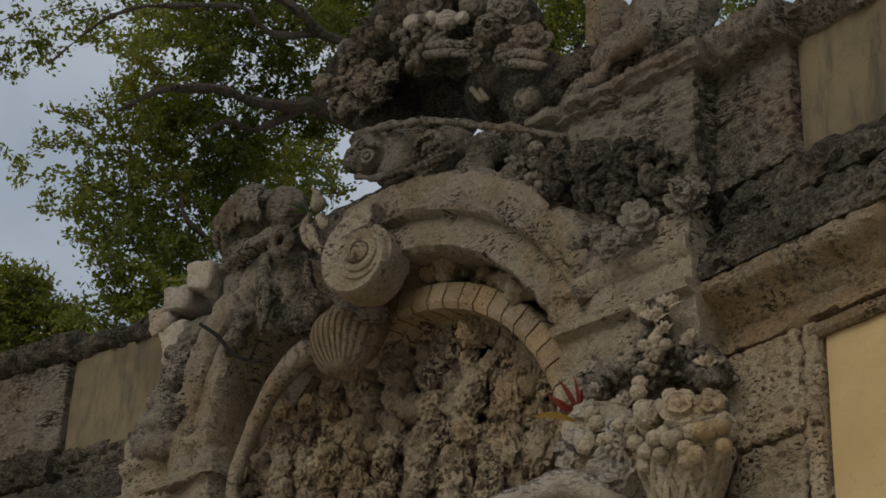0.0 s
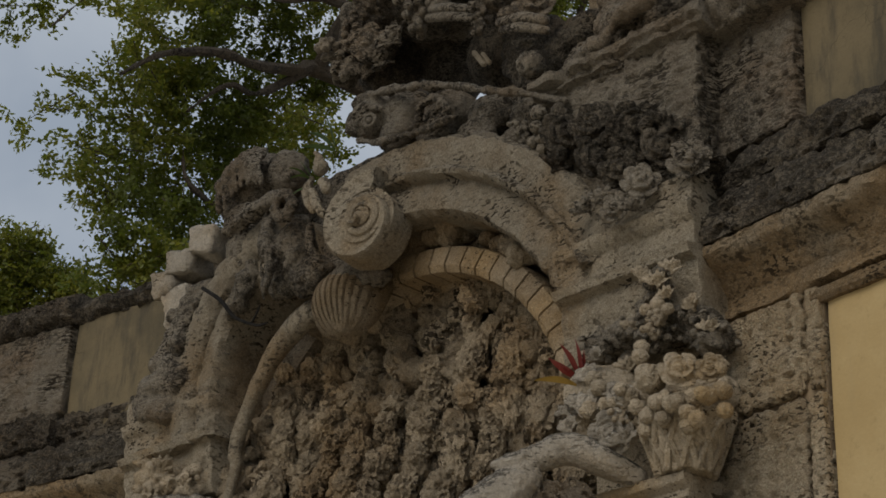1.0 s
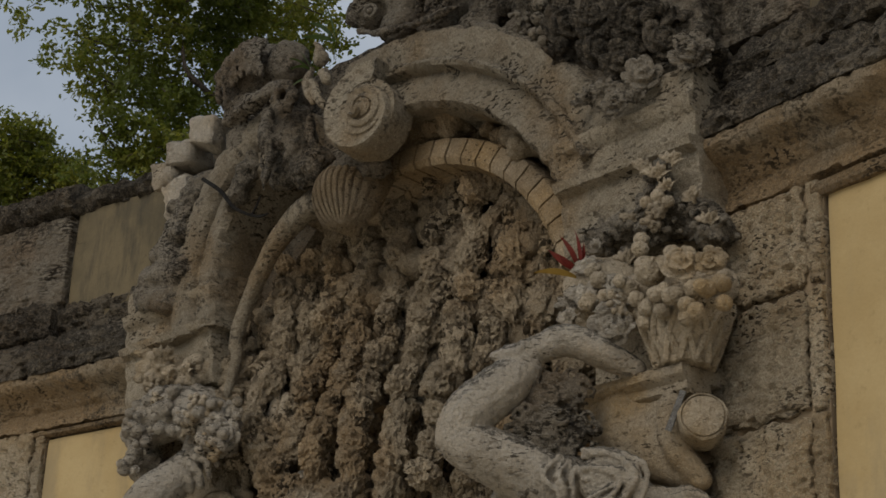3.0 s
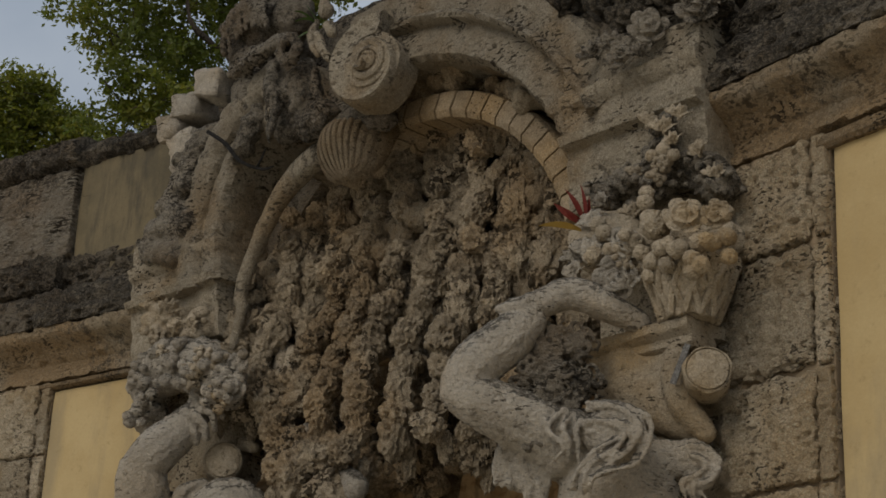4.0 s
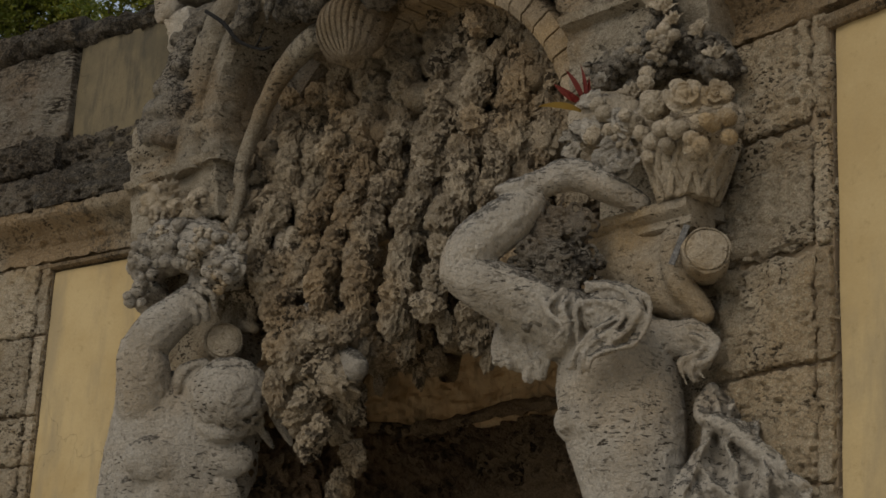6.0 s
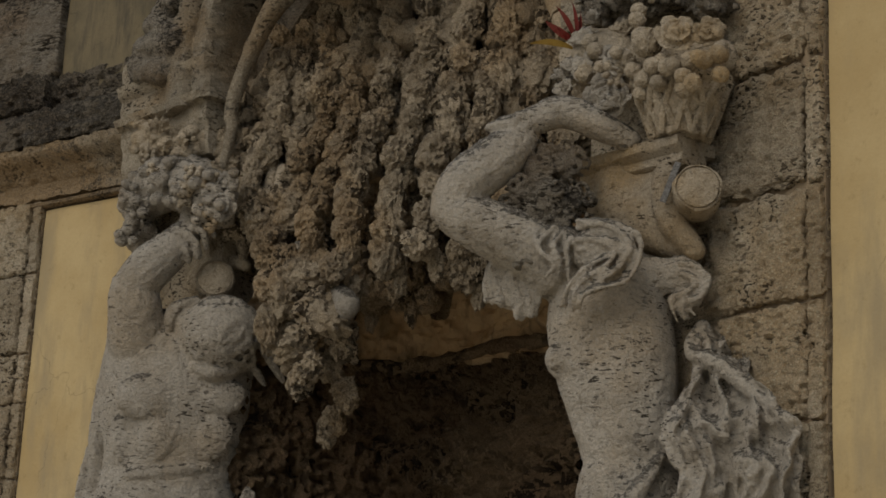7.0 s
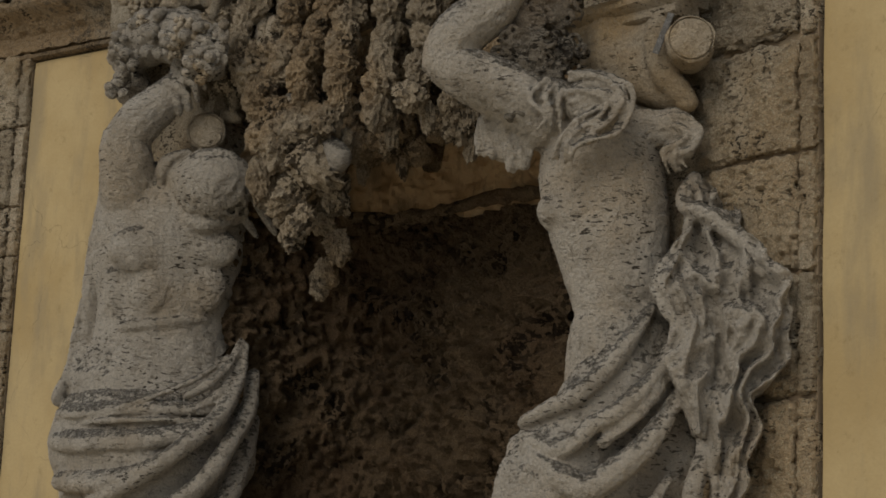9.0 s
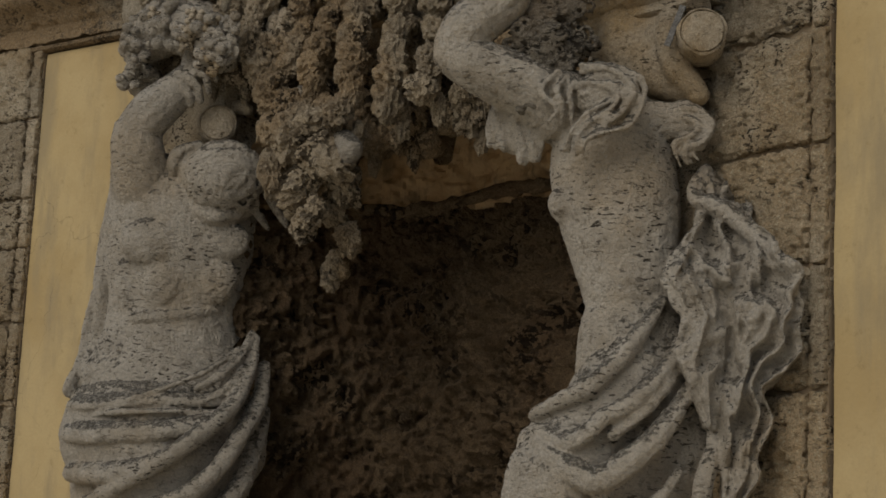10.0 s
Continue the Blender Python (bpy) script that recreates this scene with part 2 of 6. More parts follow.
def stone_block(sx, sy, sz, r=0.02, cell=0.03, amp=0.006, scale=9.0, seed=0.0, bm=None, at=(0, 0, 0), pit=0.0, pit_scale=14.0, stretch=2.5):
    """A block with rounded, worn edges, centred at its middle."""
    bm = bm or bmesh.new()
    half = Vector((sx / 2, sy / 2, sz / 2))
    counts = [max(2, min(60, int(s / cell))) for s in (sx, sy, sz)]
    made = {}

    def vert(i, j, k):
        key = (i, j, k)
        if key not in made:
            p = Vector([(2 * q / n - 1) * h for q, n, h in zip(key, counts, half)])
            c = Vector([max(-h + r, min(h - r, q)) for q, h in zip(p, half)])
            d = p - c
            if d.length > 1e-9:
                p = c + d.normalized() * min(r, d.length)
            n = (p - c).normalized() if (p - c).length > 1e-6 else Vector([q / h if abs(abs(q) - h) < 1e-6 else 0 for q, h in zip(p, half)])
            w = Vector(at) + p
            p = p + n * amp * noise.fractal(w * scale + Vector((seed, seed * 2, 0)), 0.55, 2.1, 4)
            if pit:
                p = p - n * pit * pitting(w, pit_scale, stretch)
            made[key] = bm.verts.new(p + Vector(at))
        return made[key]

    for axis in range(3):
        a, b = [q for q in range(3) if q != axis]
        for side in (0, counts[axis]):
            for i in range(counts[a]):
                for j in range(counts[b]):
                    quad = []
                    for di, dj in ((0, 0), (1, 0), (1, 1), (0, 1)):
                        key = [0, 0, 0]
                        key[axis], key[a], key[b] = side, i + di, j + dj
                        quad.append(vert(*key))
                    bm.faces.new(quad)
    bmesh.ops.recalc_face_normals(bm, faces=bm.faces[:])
    return bm


def moulding(profile, x0, x1, step=0.04, amp=0.006, scale=8.0, seed=0.0, fine=0.025, wear=0.0):
    """A course with a profile of (y, z) run along x; closed, with capped ends. wear: how ragged it is."""
    pts = []
    n = len(profile)
    for i in range(n):
        a, b = Vector(profile[i]), Vector(profile[(i + 1) % n])
        cuts = max(1, int((b - a).length / fine))
        pts += [a.lerp(b, k / cuts) for k in range(cuts)]
    mid = sum(pts, Vector((0, 0))) / len(pts)
    nx = max(1, int(abs(x1 - x0) / step))
    bm = bmesh.new()
    rings = []
    for i in range(nx + 1):
        x = x0 + (x1 - x0) * i / nx
        ring = []
        for k, p in enumerate(pts):
            q = Vector((x, p.x, p.y))
            d = Vector((0, p.x - mid.x, p.y - mid.y)).normalized()
            w = amp * noise.fractal(q * scale + Vector((seed, 0, seed)), 0.6, 2.2, 4)
            if wear:
                w -= wear * (max(0.0, noise.noise(q * 5.0 + Vector((seed, 4, 1))) - 0.15) + 1.1 * pitting(q, 13.0, 1.8))
            ring.append(bm.verts.new(q + d * w))
        rings.append(ring)
    for a, b in zip(rings, rings[1:]):
        for k in range(len(pts)):
            bm.faces.new((a[k], a[(k + 1) % len(pts)], b[(k + 1) % len(pts)], b[k]))
    bm.faces.new(rings[0])
    bm.faces.new(rings[-1])
    bmesh.ops.recalc_face_normals(bm, faces=bm.faces[:])
    return bm


def arc_course(profile, uc, zc, a0, a1, steps, amp=0.006, scale=8.0, seed=0.0, shrink=None):
    """A profile of (radius, y) swept round the arch's middle from angle a0 to a1 (degrees, from +x)."""
    bm = bmesh.new()
    pts = []
    n = len(profile)
    for i in range(n):
        a, b = Vector(profile[i]), Vector(profile[(i + 1) % n])
        cuts = max(1, int((b - a).length / 0.03))
        pts += [a.lerp(b, k / cuts) for k in range(cuts)]
    rm = sum(p.x for p in pts) / len(pts)
    ym = sum(p.y for p in pts) / len(pts)
    rings = []
    for i in range(steps + 1):
        f = i / steps
        a = radians(a0 + (a1 - a0) * f)
        s = shrink(f) if shrink else 1.0
        ring = []
        for p in pts:
            r, y = rm + (p.x - rm) * s, ym + (p.y - ym) * s
            q = Vector((uc + r * math.cos(a), y, zc + r * math.sin(a)))
            w = amp * noise.fractal(q * scale + Vector((seed, 0, seed)), 0.6, 2.2, 4) - 1.6 * amp * pitting(q, 13.0, 1.6)
            d = Vector((math.cos(a) * (p.x - rm), p.y - ym, math.sin(a) * (p.x - rm))).normalized()
            ring.append(bm.verts.new(q + d * w))
        rings.append(ring)
    for a, b in zip(rings, rings[1:]):
        for k in range(len(pts)):
            bm.faces.new((a[k], a[(k + 1) % len(pts)], b[(k + 1) % len(pts)], b[k]))
    bm.faces.new(rings[0])
    bm.faces.new(rings[-1])
    bmesh.ops.recalc_face_normals(bm, faces=bm.faces[:])
    return bm


def tube(bm, points, sides=8, squash=1.0):
    """A closed, tapering tube along points of (x, y, z, radius), rounded by a spline."""
    pts = [Vector(p[:3]) for p in points]
    rad = [p[3] for p in points]
    path, radii = [], []
    for i in range(len(pts) - 1):
        p0, p1, p2, p3 = pts[max(i - 1, 0)], pts[i], pts[i + 1], pts[min(i + 2, len(pts) - 1)]
        for k in range(5):
            f = k / 5
            path.append(0.5 * (2 * p1 + (p2 - p0) * f + (2 * p0 - 5 * p1 + 4 * p2 - p3) * f * f + (3 * p1 - p0 - 3 * p2 + p3) * f ** 3))
            radii.append(rad[i] + (rad[i + 1] - rad[i]) * f)
    path.append(pts[-1])
    radii.append(rad[-1])
    # rounded ends
    a, b = (path[0] - path[1]).normalized(), (path[-1] - path[-2]).normalized()
    path = [path[0] + a * radii[0] * 0.9, path[0] + a * radii[0] * 0.6] + path + [path[-1] + b * radii[-1] * 0.6, path[-1] + b * radii[-1] * 0.9]
    radii = [radii[0] * 0.3, radii[0] * 0.78] + radii + [radii[-1] * 0.78, radii[-1] * 0.3]
    side = (path[1] - path[0]).orthogonal().normalized()
    rings = []
    for i, p in enumerate(path):
        d = (path[min(i + 1, len(path) - 1)] - path[max(i - 1, 0)]).normalized()
        side = (side - d * side.dot(d)).normalized()
        other = d.cross(side)
        rings.append([bm.verts.new(p + radii[i] * (math.cos(2 * math.pi * k / sides) * side + squash * math.sin(2 * math.pi * k / sides) * other)) for k in range(sides)])
    for a, b in zip(rings, rings[1:]):
        for k in range(sides):
            bm.faces.new((a[k], a[(k + 1) % sides], b[(k + 1) % sides], b[k]))
    bm.faces.new(rings[0][::-1])
    bm.faces.new(rings[-1])
    return bm


def ball(bm, at, radii, turn=(0, 0, 0), level=2):
    """An ellipsoid; at may carry its radius as a fourth number, which the radii then multiply."""
    k = at[3] if len(at) > 3 else 1.0
    radii = (radii,) * 3 if isinstance(radii, (int, float)) else radii
    m = pose(*at[:3], *turn) @ Matrix.Diagonal((*[k * r for r in radii], 1))
    bmesh.ops.create_icosphere(bm, subdivisions=level, radius=1.0, matrix=m)
    return bm


CLOUDS = {}


def clouds(size, depth=3, kind="CLOUDS"):
    key = (size, depth, kind)
    if key not in CLOUDS:
        CLOUDS[key] = bpy.data.textures.new("weathering", kind)
        CLOUDS[key].noise_scale = size
        if kind == "CLOUDS":
            CLOUDS[key].noise_depth = depth
    return CLOUDS[key]


def carve(ob, voxel=0.014, smooth=3, relief=((0.10, 0.02), (0.03, 0.010))):
    """Melt overlapping lumps into one carved surface and weather it."""
    rm = ob.modifiers.new("melt", "REMESH")
    rm.mode, rm.voxel_size, rm.use_smooth_shade = "VOXEL", voxel, True
    if smooth:
        sm = ob.modifiers.new("soften", "SMOOTH")
        sm.factor, sm.iterations = 0.5, smooth
    for size, strength in relief:
        d = ob.modifiers.new("weather", "DISPLACE")
        d.texture, d.strength, d.mid_level = clouds(size), strength, 0.5
    return ob


def drape(bm, left, right, folds, amp, bulge=0.0, thick=0.03, seed=0.0, cols=60, rows=70, lean=0.0, down=False, stray=0.05):
    """A thick cloth between two edges of (x, y, z, ...) points; its folds run from edge to edge and swell towards -y."""
    def along(points, f):
        g = f * (len(points) - 1)
        i = min(int(g), len(points) - 2)
        return Vector(points[i][:3]).lerp(Vector(points[i + 1][:3]), g - i)

    front, back = [], []
    for j in range(rows + 1):
        f = j / rows
        a, b = along(left, f), along(right, f)
        r0, r1 = [], []
        for i in range(cols + 1):
            g = i / cols
            p = a.lerp(b, g)
            q = (g + lean * f if down else f + lean * g) + stray * noise.noise(Vector((g * 3, f * 5, seed))) + 0.4 * stray * noise.noise(Vector((g * 8, f * 12, seed)))
            ridge = (0.5 + 0.5 * math.sin(2 * math.pi * folds * q + 1.3 * math.sin(5 * g + seed))) ** 2.2
            swell = bulge * math.sin(math.pi * min(1.0, max(0.0, g))) + amp * ridge * (1.0 if down else 0.35 + 0.65 * math.sin(math.pi * g))
            swell += (0.03 + 0.1 * stray) * noise.fractal(p * 7.0, 0.6, 2.1, 3)
            edge = 0.05 * (g * g if down else 0.0)
            p = p - Vector((0, swell, 0)) + Vector((edge * noise.noise(p * 9.0 + Vector((seed, 0, 0))), 0, 0.02 * noise.noise(p * 8)))
            r0.append(bm.verts.new(p))
            r1.append(bm.verts.new(p + Vector((0, thick + swell * 0.7, 0))))
        front.append(r0)
        back.append(r1)
    for j in range(rows):
        for i in range(cols):
            bm.faces.new((front[j][i], front[j][i + 1], front[j + 1][i + 1], front[j + 1][i]))
            bm.faces.new((back[j][i], back[j + 1][i], back[j + 1][i + 1], back[j][i + 1]))
    for j in range(rows):
        bm.faces.new((front[j][0], front[j + 1][0], back[j + 1][0], back[j][0]))
        bm.faces.new((front[j][cols], back[j][cols], back[j + 1][cols], front[j + 1][cols]))
    for i in range(cols):
        bm.faces.new((front[0][i], back[0][i], back[0][i + 1], front[0][i + 1]))
        bm.faces.new((front[rows][i], front[rows][i + 1], back[rows][i + 1], back[rows][i]))


def trunk(bm, points, flat=0.73, tall=0.8):
    """A smooth body along points of (x, y, z, radius), flattened front to back."""
    for a, b in zip(points, points[1:]):
        for k in range(4):
            ball(bm, Vector(a).lerp(Vector(b), k / 4), (1.0, flat, tall), level=3)
    ball(bm, points[-1], (1.0, flat, tall), level=3)


def locks(bm, points, count, spread, wave=0.012, seed=0.0):
    """Wavy strands of carved hair that run side by side along points of (x, y, z, radius)."""
    for k in range(count):
        o = (k / max(1, count - 1) - 0.5) * 2 * spread
        strand = []
        for i, p in enumerate(points):
            f = i / (len(points) - 1)
            d = Vector(points[min(i + 1, len(points) - 1)][:3]) - Vector(points[max(i - 1, 0)][:3])
            side = d.cross(Vector((0, 1, 0))).normalized()
            w = wave * math.sin(9 * f + 1.7 * k + seed)
            q = Vector(p[:3]) + side * (o * (1 - 0.35 * f) + w) + Vector((0, 0.012 * math.sin(2.3 * k + 5 * f), 0))
            strand.append((*q, p[3]))
        tube(bm, strand, 8)


def rubble(bm, path, count, lo, hi, seed):
    """Small eroded lumps heaped along points of (x, y, z, radius)."""
    random.seed(seed)
    for _ in range(count):
        k = random.randrange(len(path) - 1)
        p = Vector(path[k]).lerp(Vector(path[k + 1]), random.random())
        d = Vector([random.gauss(0, 1) for _ in range(3)]).normalized() * p[3] * random.uniform(0.5, 1.0)
        r = random.uniform(lo, hi)
        ball(bm, (p[0] + d.x, p[1] + d.y, p[2] + d.z), (r, r * random.uniform(0.7, 1.0), r * random.uniform(0.6, 1.3)), (random.uniform(-60, 60), random.uniform(-60, 60), 0))


# ---- ground ----
# out of view; acts as a reflector under the arch
bm = bmesh.new()
bmesh.ops.create_grid(bm, x_segments=40, y_segments=40, size=300)
solid("ground", bm, M_BOUNCE_GROUND, pose(0, 0, 0), "unseen ground in front of the garden wall, paled to bounce light upwards", "ground", "structure")


def bed(x0, x1, y0, y1, z0, z1):
    bm = bmesh.new()
    bmesh.ops.create_cube(bm, size=1, matrix=pose((x0 + x1) / 2, (y0 + y1) / 2, (z0 + z1) / 2) @ Matrix.Diagonal((x1 - x0, y1 - y0, z1 - z0, 1)))
    return bm


CORNICE = ((0.12, 4.56), (-0.02, 4.56), (-0.02, 4.60), (0.0, 4.61), (0.0, 4.66), (-0.035, 4.69), (-0.05, 4.73), (-0.09, 4.755), (-0.13, 4.775), (-0.15, 4.80), (-0.15, 4.84), (0.12, 4.85))
CROWN = ((0.14, 4.85), (-0.16, 4.84), (-0.165, 4.90), (-0.14, 4.95), (-0.12, 5.02), (-0.07, 5.09), (0.02, 5.12), (0.14, 5.12))


def garden_wall(name, m, x0, x1, label):
    """The wall's core with its courses; panels, blocks and parapet are set on it."""
    wall = thing(name, m, label, "wall", "structure")
    part("core", bed(x0, x1, 0.07, 0.5, 0, 5.1), M_JOINT, wall)
    part("cornice", moulding(CORNICE, x0, x1, 0.03, 0.008, 9.0, x0, wear=0.04), M_CORNICE, wall, "ochre moulded stone cornice")
    part("crown_course", moulding(CROWN, x0, x1, 0.022, 0.026, 9.0, x0 + 3, 0.02, wear=0.075), M_CRUST, wall, "blackened crumbling crown course")
    return wall


right_wall = garden_wall("wall_right", RIGHT, -0.02, 5.0, "garden wall of yellow stucco panels, coral stone and blackened cornice")
left_wall = garden_wall("wall_left", LEFT, -6.0, 0.45, "garden wall with yellow stucco panel, rough stone blocks and dark parapet")

# yellow panels
part("stucco_panel", stone_block(4.5, 0.06, 4.5, 0.008, 0.1, 0.004, 2.0, 1, at=(2.745, 0.05, 2.26)), M_STUCCO, right_wall, "worn yellow stucco panel")
part("stucco_panel", stone_block(1.25, 0.06, 4.5, 0.008, 0.08, 0.004, 2.0, 2, at=(-0.175, 0.05, 2.26)), M_STUCCO, left_wall, "worn yellow stucco panel")
part("stucco_panel", stone_block(4.2, 0.06, 4.5, 0.008, 0.1, 0.004, 2.0, 3, at=(-3.9, 0.05, 2.26)), M_STUCCO, left_wall)
part("panel_moulding", moulding(((0.04, 4.495), (0.0, 4.495), (-0.015, 4.51), (-0.015, 4.545), (0.04, 4.555)), 0.44, 5.0, 0.05, 0.004), M_CORNICE, right_wall)
part("panel_moulding", moulding(((0.04, 4.52), (0.0, 4.52), (-0.015, 4.53), (-0.015, 4.55), (0.04, 4.555)), -6.0, 0.44, 0.05, 0.004), M_CORNICE, left_wall)


def pilaster(wall, x0, x1, strip0, strip1, joints, seed):
    """Rusticated stone blocks with a narrow drafted margin beside them."""
    shaft = part("pilaster", bed(x0, strip1 - 0.004, 0.015, 0.068, 0, 4.55), M_JOINT, wall, "pilaster of rusticated coral stone")
    for i, (a, b) in enumerate(zip(joints, joints[1:])):
        w, h = x1 - x0, a - b
        bm = stone_block(w - 0.008, 0.14, h - 0.014, 0.028, 0.014, 0.016, 11.0, seed + i, at=((x0 + x1) / 2, 0.04, (a + b) / 2), pit=0.038, pit_scale=25.0, stretch=1.6)
        part("stone_block", bm, M_BLOCK, shaft)
        bm = stone_block(strip1 - strip0 - 0.006, 0.1, h - 0.008, 0.012, 0.014, 0.008, 14.0, seed + i + 40, at=((strip0 + strip1) / 2, 0.035, (a + b) / 2), pit=0.03, pit_scale=20.0)
        part("margin_stone", bm, M_BLOCK, shaft)


pilaster(right_wall, -0.10, 0.405, 0.405, 0.485, (4.565, 4.145, 3.66, 3.235, 2.80, 2.36, 1.9, 1.45, 1.0, 0.5, 0.0), 3)
pilaster(left_wall, -1.75, -0.885, -0.885, -0.805, (4.565, 4.14, 3.68, 3.40, 2.98, 2.55, 2.1, 1.65, 1.2, 0.6, 0.0), 23)


# parapets
def parapet(wall, x0, x1, post0, post1, panel0, panel1, y, seed):
    part("parapet_core", bed(x0, x1, y + 0.06, y + 0.4, 5.0, 6.0), M_JOINT, wall)
    part("parapet_panel", stone_block(panel1 - panel0, 0.06, 0.72, 0.01, 0.05, 0.005, 3, seed, at=((panel0 + panel1) / 2, y + 0.045, 5.57)), M_DARK_STUCCO, wall, "dark stained stucco panel")
    part("parapet_post", stone_block(post1 - post0, 0.26, 0.56, 0.015, 0.013, 0.01, 9, seed + 1, at=((post0 + post1) / 2, y + 0.09, 5.62), pit=0.035, pit_scale=20.0, stretch=3.4), M_TOOLED, wall, "tooled coral stone post")


parapet(right_wall, -0.35, 5.0, -0.25, 0.37, 0.37, 5.0, 0.08, 5)
parapet(left_wall, -6.0, 0.45, -2.6, -0.83, -0.83, 0.45, 0.04, 9)
part("base_course", moulding(((0.3, 5.10), (0.0, 5.10), (-0.05, 5.14), (-0.05, 5.30), (-0.02, 5.36), (0.3, 5.37)), -2.6, -0.86, 0.022, 0.03, 9, 4, 0.02, wear=0.09), M_CRUST, left_wall)
part("base_course", moulding(((0.3, 5.10), (0.05, 5.10), (0.02, 5.14), (0.02, 5.28), (0.05, 5.34), (0.3, 5.35)), -0.85, 0.45, 0.022, 0.03, 9, 6, 0.02, wear=0.09), M_CRUST, left_wall)
part("base_course", moulding(((0.3, 5.10), (-0.06, 5.10), (-0.08, 5.16), (-0.05, 5.25), (0.02, 5.31), (0.3, 5.32)), -0.12, 5.0, 0.022, 0.026, 9, 8, 0.02, wear=0.075), M_CRUST, right_wall)
part("coping", moulding(((0.5, 5.90), (0.02, 5.90), (-0.04, 5.93), (-0.06, 5.98), (-0.05, 6.06), (0.05, 6.11), (0.5, 6.11)), -6.0, -0.82, 0.022, 0.022, 9, 2, 0.02, wear=0.06), M_CRUST, left_wall, "blackened stone coping")
part("coping", moulding(((0.5, 5.90), (0.07, 5.90), (0.03, 5.93), (0.0, 5.98), (0.02, 6.05), (0.08, 6.08), (0.5, 6.08)), -0.81, 0.45, 0.022, 0.022, 9, 5, 0.02, wear=0.06), M_CRUST, left_wall)
part("coping", moulding(((0.5, 5.88), (0.06, 5.88), (0.02, 5.92), (0.0, 5.95), (-0.02, 5.96), (-0.02, 5.99), (0.05, 6.02), (0.5, 6.03)), 0.4, 5.0, 0.022, 0.02, 9, 9, 0.02, wear=0.06), M_GREY, right_wall)
part("coping", moulding(((0.5, 5.88), (-0.06, 5.88), (-0.09, 5.92), (-0.11, 5.95), (-0.12, 5.97), (-0.12, 6.01), (-0.05, 6.04), (0.5, 6.06)), -0.3, 0.4, 0.022, 0.02, 9, 12, 0.02, wear=0.06), M_GREY, right_wall)

# ---- grotto front: piers, imposts, arch ----
front = thing("grotto_front", ARCH, "carved coral stone arch with scrolled pediment round a rock grotto", "arch", "structure")
part("pier", stone_block(0.86, 1.4, 4.56, 0.03, 0.06, 0.012, 6, 1, at=(1.62, 0.91, 2.28)), M_BLOCK, front)
part("pier", stone_block(0.84, 1.4, 4.56, 0.03, 0.06, 0.012, 6, 2, at=(-1.74, 0.91, 2.28)), M_BLOCK, front)
IMPOST = ((0.6, 4.52), (0.06, 4.52), (0.04, 4.56), (0.04, 4.66), (0.02, 4.70), (0.02, 4.785), (-0.03, 4.80), (-0.045, 4.835), (0.0, 4.85), (0.0, 4.95), (-0.03, 4.975), (-0.045, 5.02), (-0.01, 5.035), (-0.01, 5.16), (0.05, 5.20), (0.6, 5.20))
part("impost", moulding(IMPOST, 1.17, 1.91, 0.025, 0.008, 9, 2, 0.02, wear=0.012), M_ARCH, front, "pitted moulded stone impost")
part("impost", moulding(IMPOST, -2.07, -1.29, 0.025, 0.008, 9, 7, 0.02, wear=0.012), M_ARCH, front, "pitted moulded stone impost")
LIMB = ((1.37, 0.35), (1.37, 0.03), (1.39, 0.0), (1.46, 0.005), (1.54, 0.02), (1.555, -0.03), (1.575, -0.045), (1.595, -0.03), (1.60, -0.005), (1.68, -0.02), (1.74, -0.025), (1.765, 0.01), (1.765, 0.35))
part("pediment_limb", arc_course(LIMB, UC, 4.2, 27, 98, 110, 0.014, 9, 1), M_ARCH, front, "curved moulded limb of a broken pediment")


def sweep(path, profile, steps=14, amp=0.012, scale=9.0, seed=0.0):
    """A profile of (outward, y) carried along a curve of (x, z); closed, with capped ends."""
    pts = []
    for i in range(len(profile)):
        a, b = Vector(profile[i]), Vector(profile[(i + 1) % len(profile)])
        cuts = max(1, int((b - a).length / 0.025))
        pts += [a.lerp(b, k / cuts) for k in range(cuts)]
    way = [Vector(p) for p in path]
    line = []
    for i in range(len(way) - 1):
        p0, p1, p2, p3 = way[max(i - 1, 0)], way[i], way[i + 1], way[min(i + 2, len(way) - 1)]
        for k in range(steps):
            f = k / steps
            line.append(0.5 * (2 * p1 + (p2 - p0) * f + (2 * p0 - 5 * p1 + 4 * p2 - p3) * f * f + (3 * p1 - p0 - 3 * p2 + p3) * f ** 3))
    line.append(way[-1])
    bm = bmesh.new()
    rings = []
    for i, c in enumerate(line):
        d = (line[min(i + 1, len(line) - 1)] - line[max(i - 1, 0)]).normalized()
        out = Vector((-d.y, d.x))
        ring = []
        for p in pts:
            q = Vector((c.x + out.x * p.x, p.y, c.y + out.y * p.x))
            w = amp * noise.fractal(q * scale + Vector((seed, 0, seed)), 0.6, 2.2, 4) - 2.2 * amp * pitting(q, 13.0, 1.6)
            ring.append(bm.verts.new(q + Vector((0, -w, 0)) + Vector((out.x, 0, out.y)) * (w if p.x > 0.2 else -w) * 0.6))
        rings.append(ring)
    for a, b in zip(rings, rings[1:]):
        for k in range(len(pts)):
            bm.faces.new((a[k], a[(k + 1) % len(pts)], b[(k + 1) % len(pts)], b[k]))
    bm.faces.new(rings[0])
    bm.faces.new(rings[-1])
    bmesh.ops.recalc_face_normals(bm, faces=bm.faces[:])
    return bm


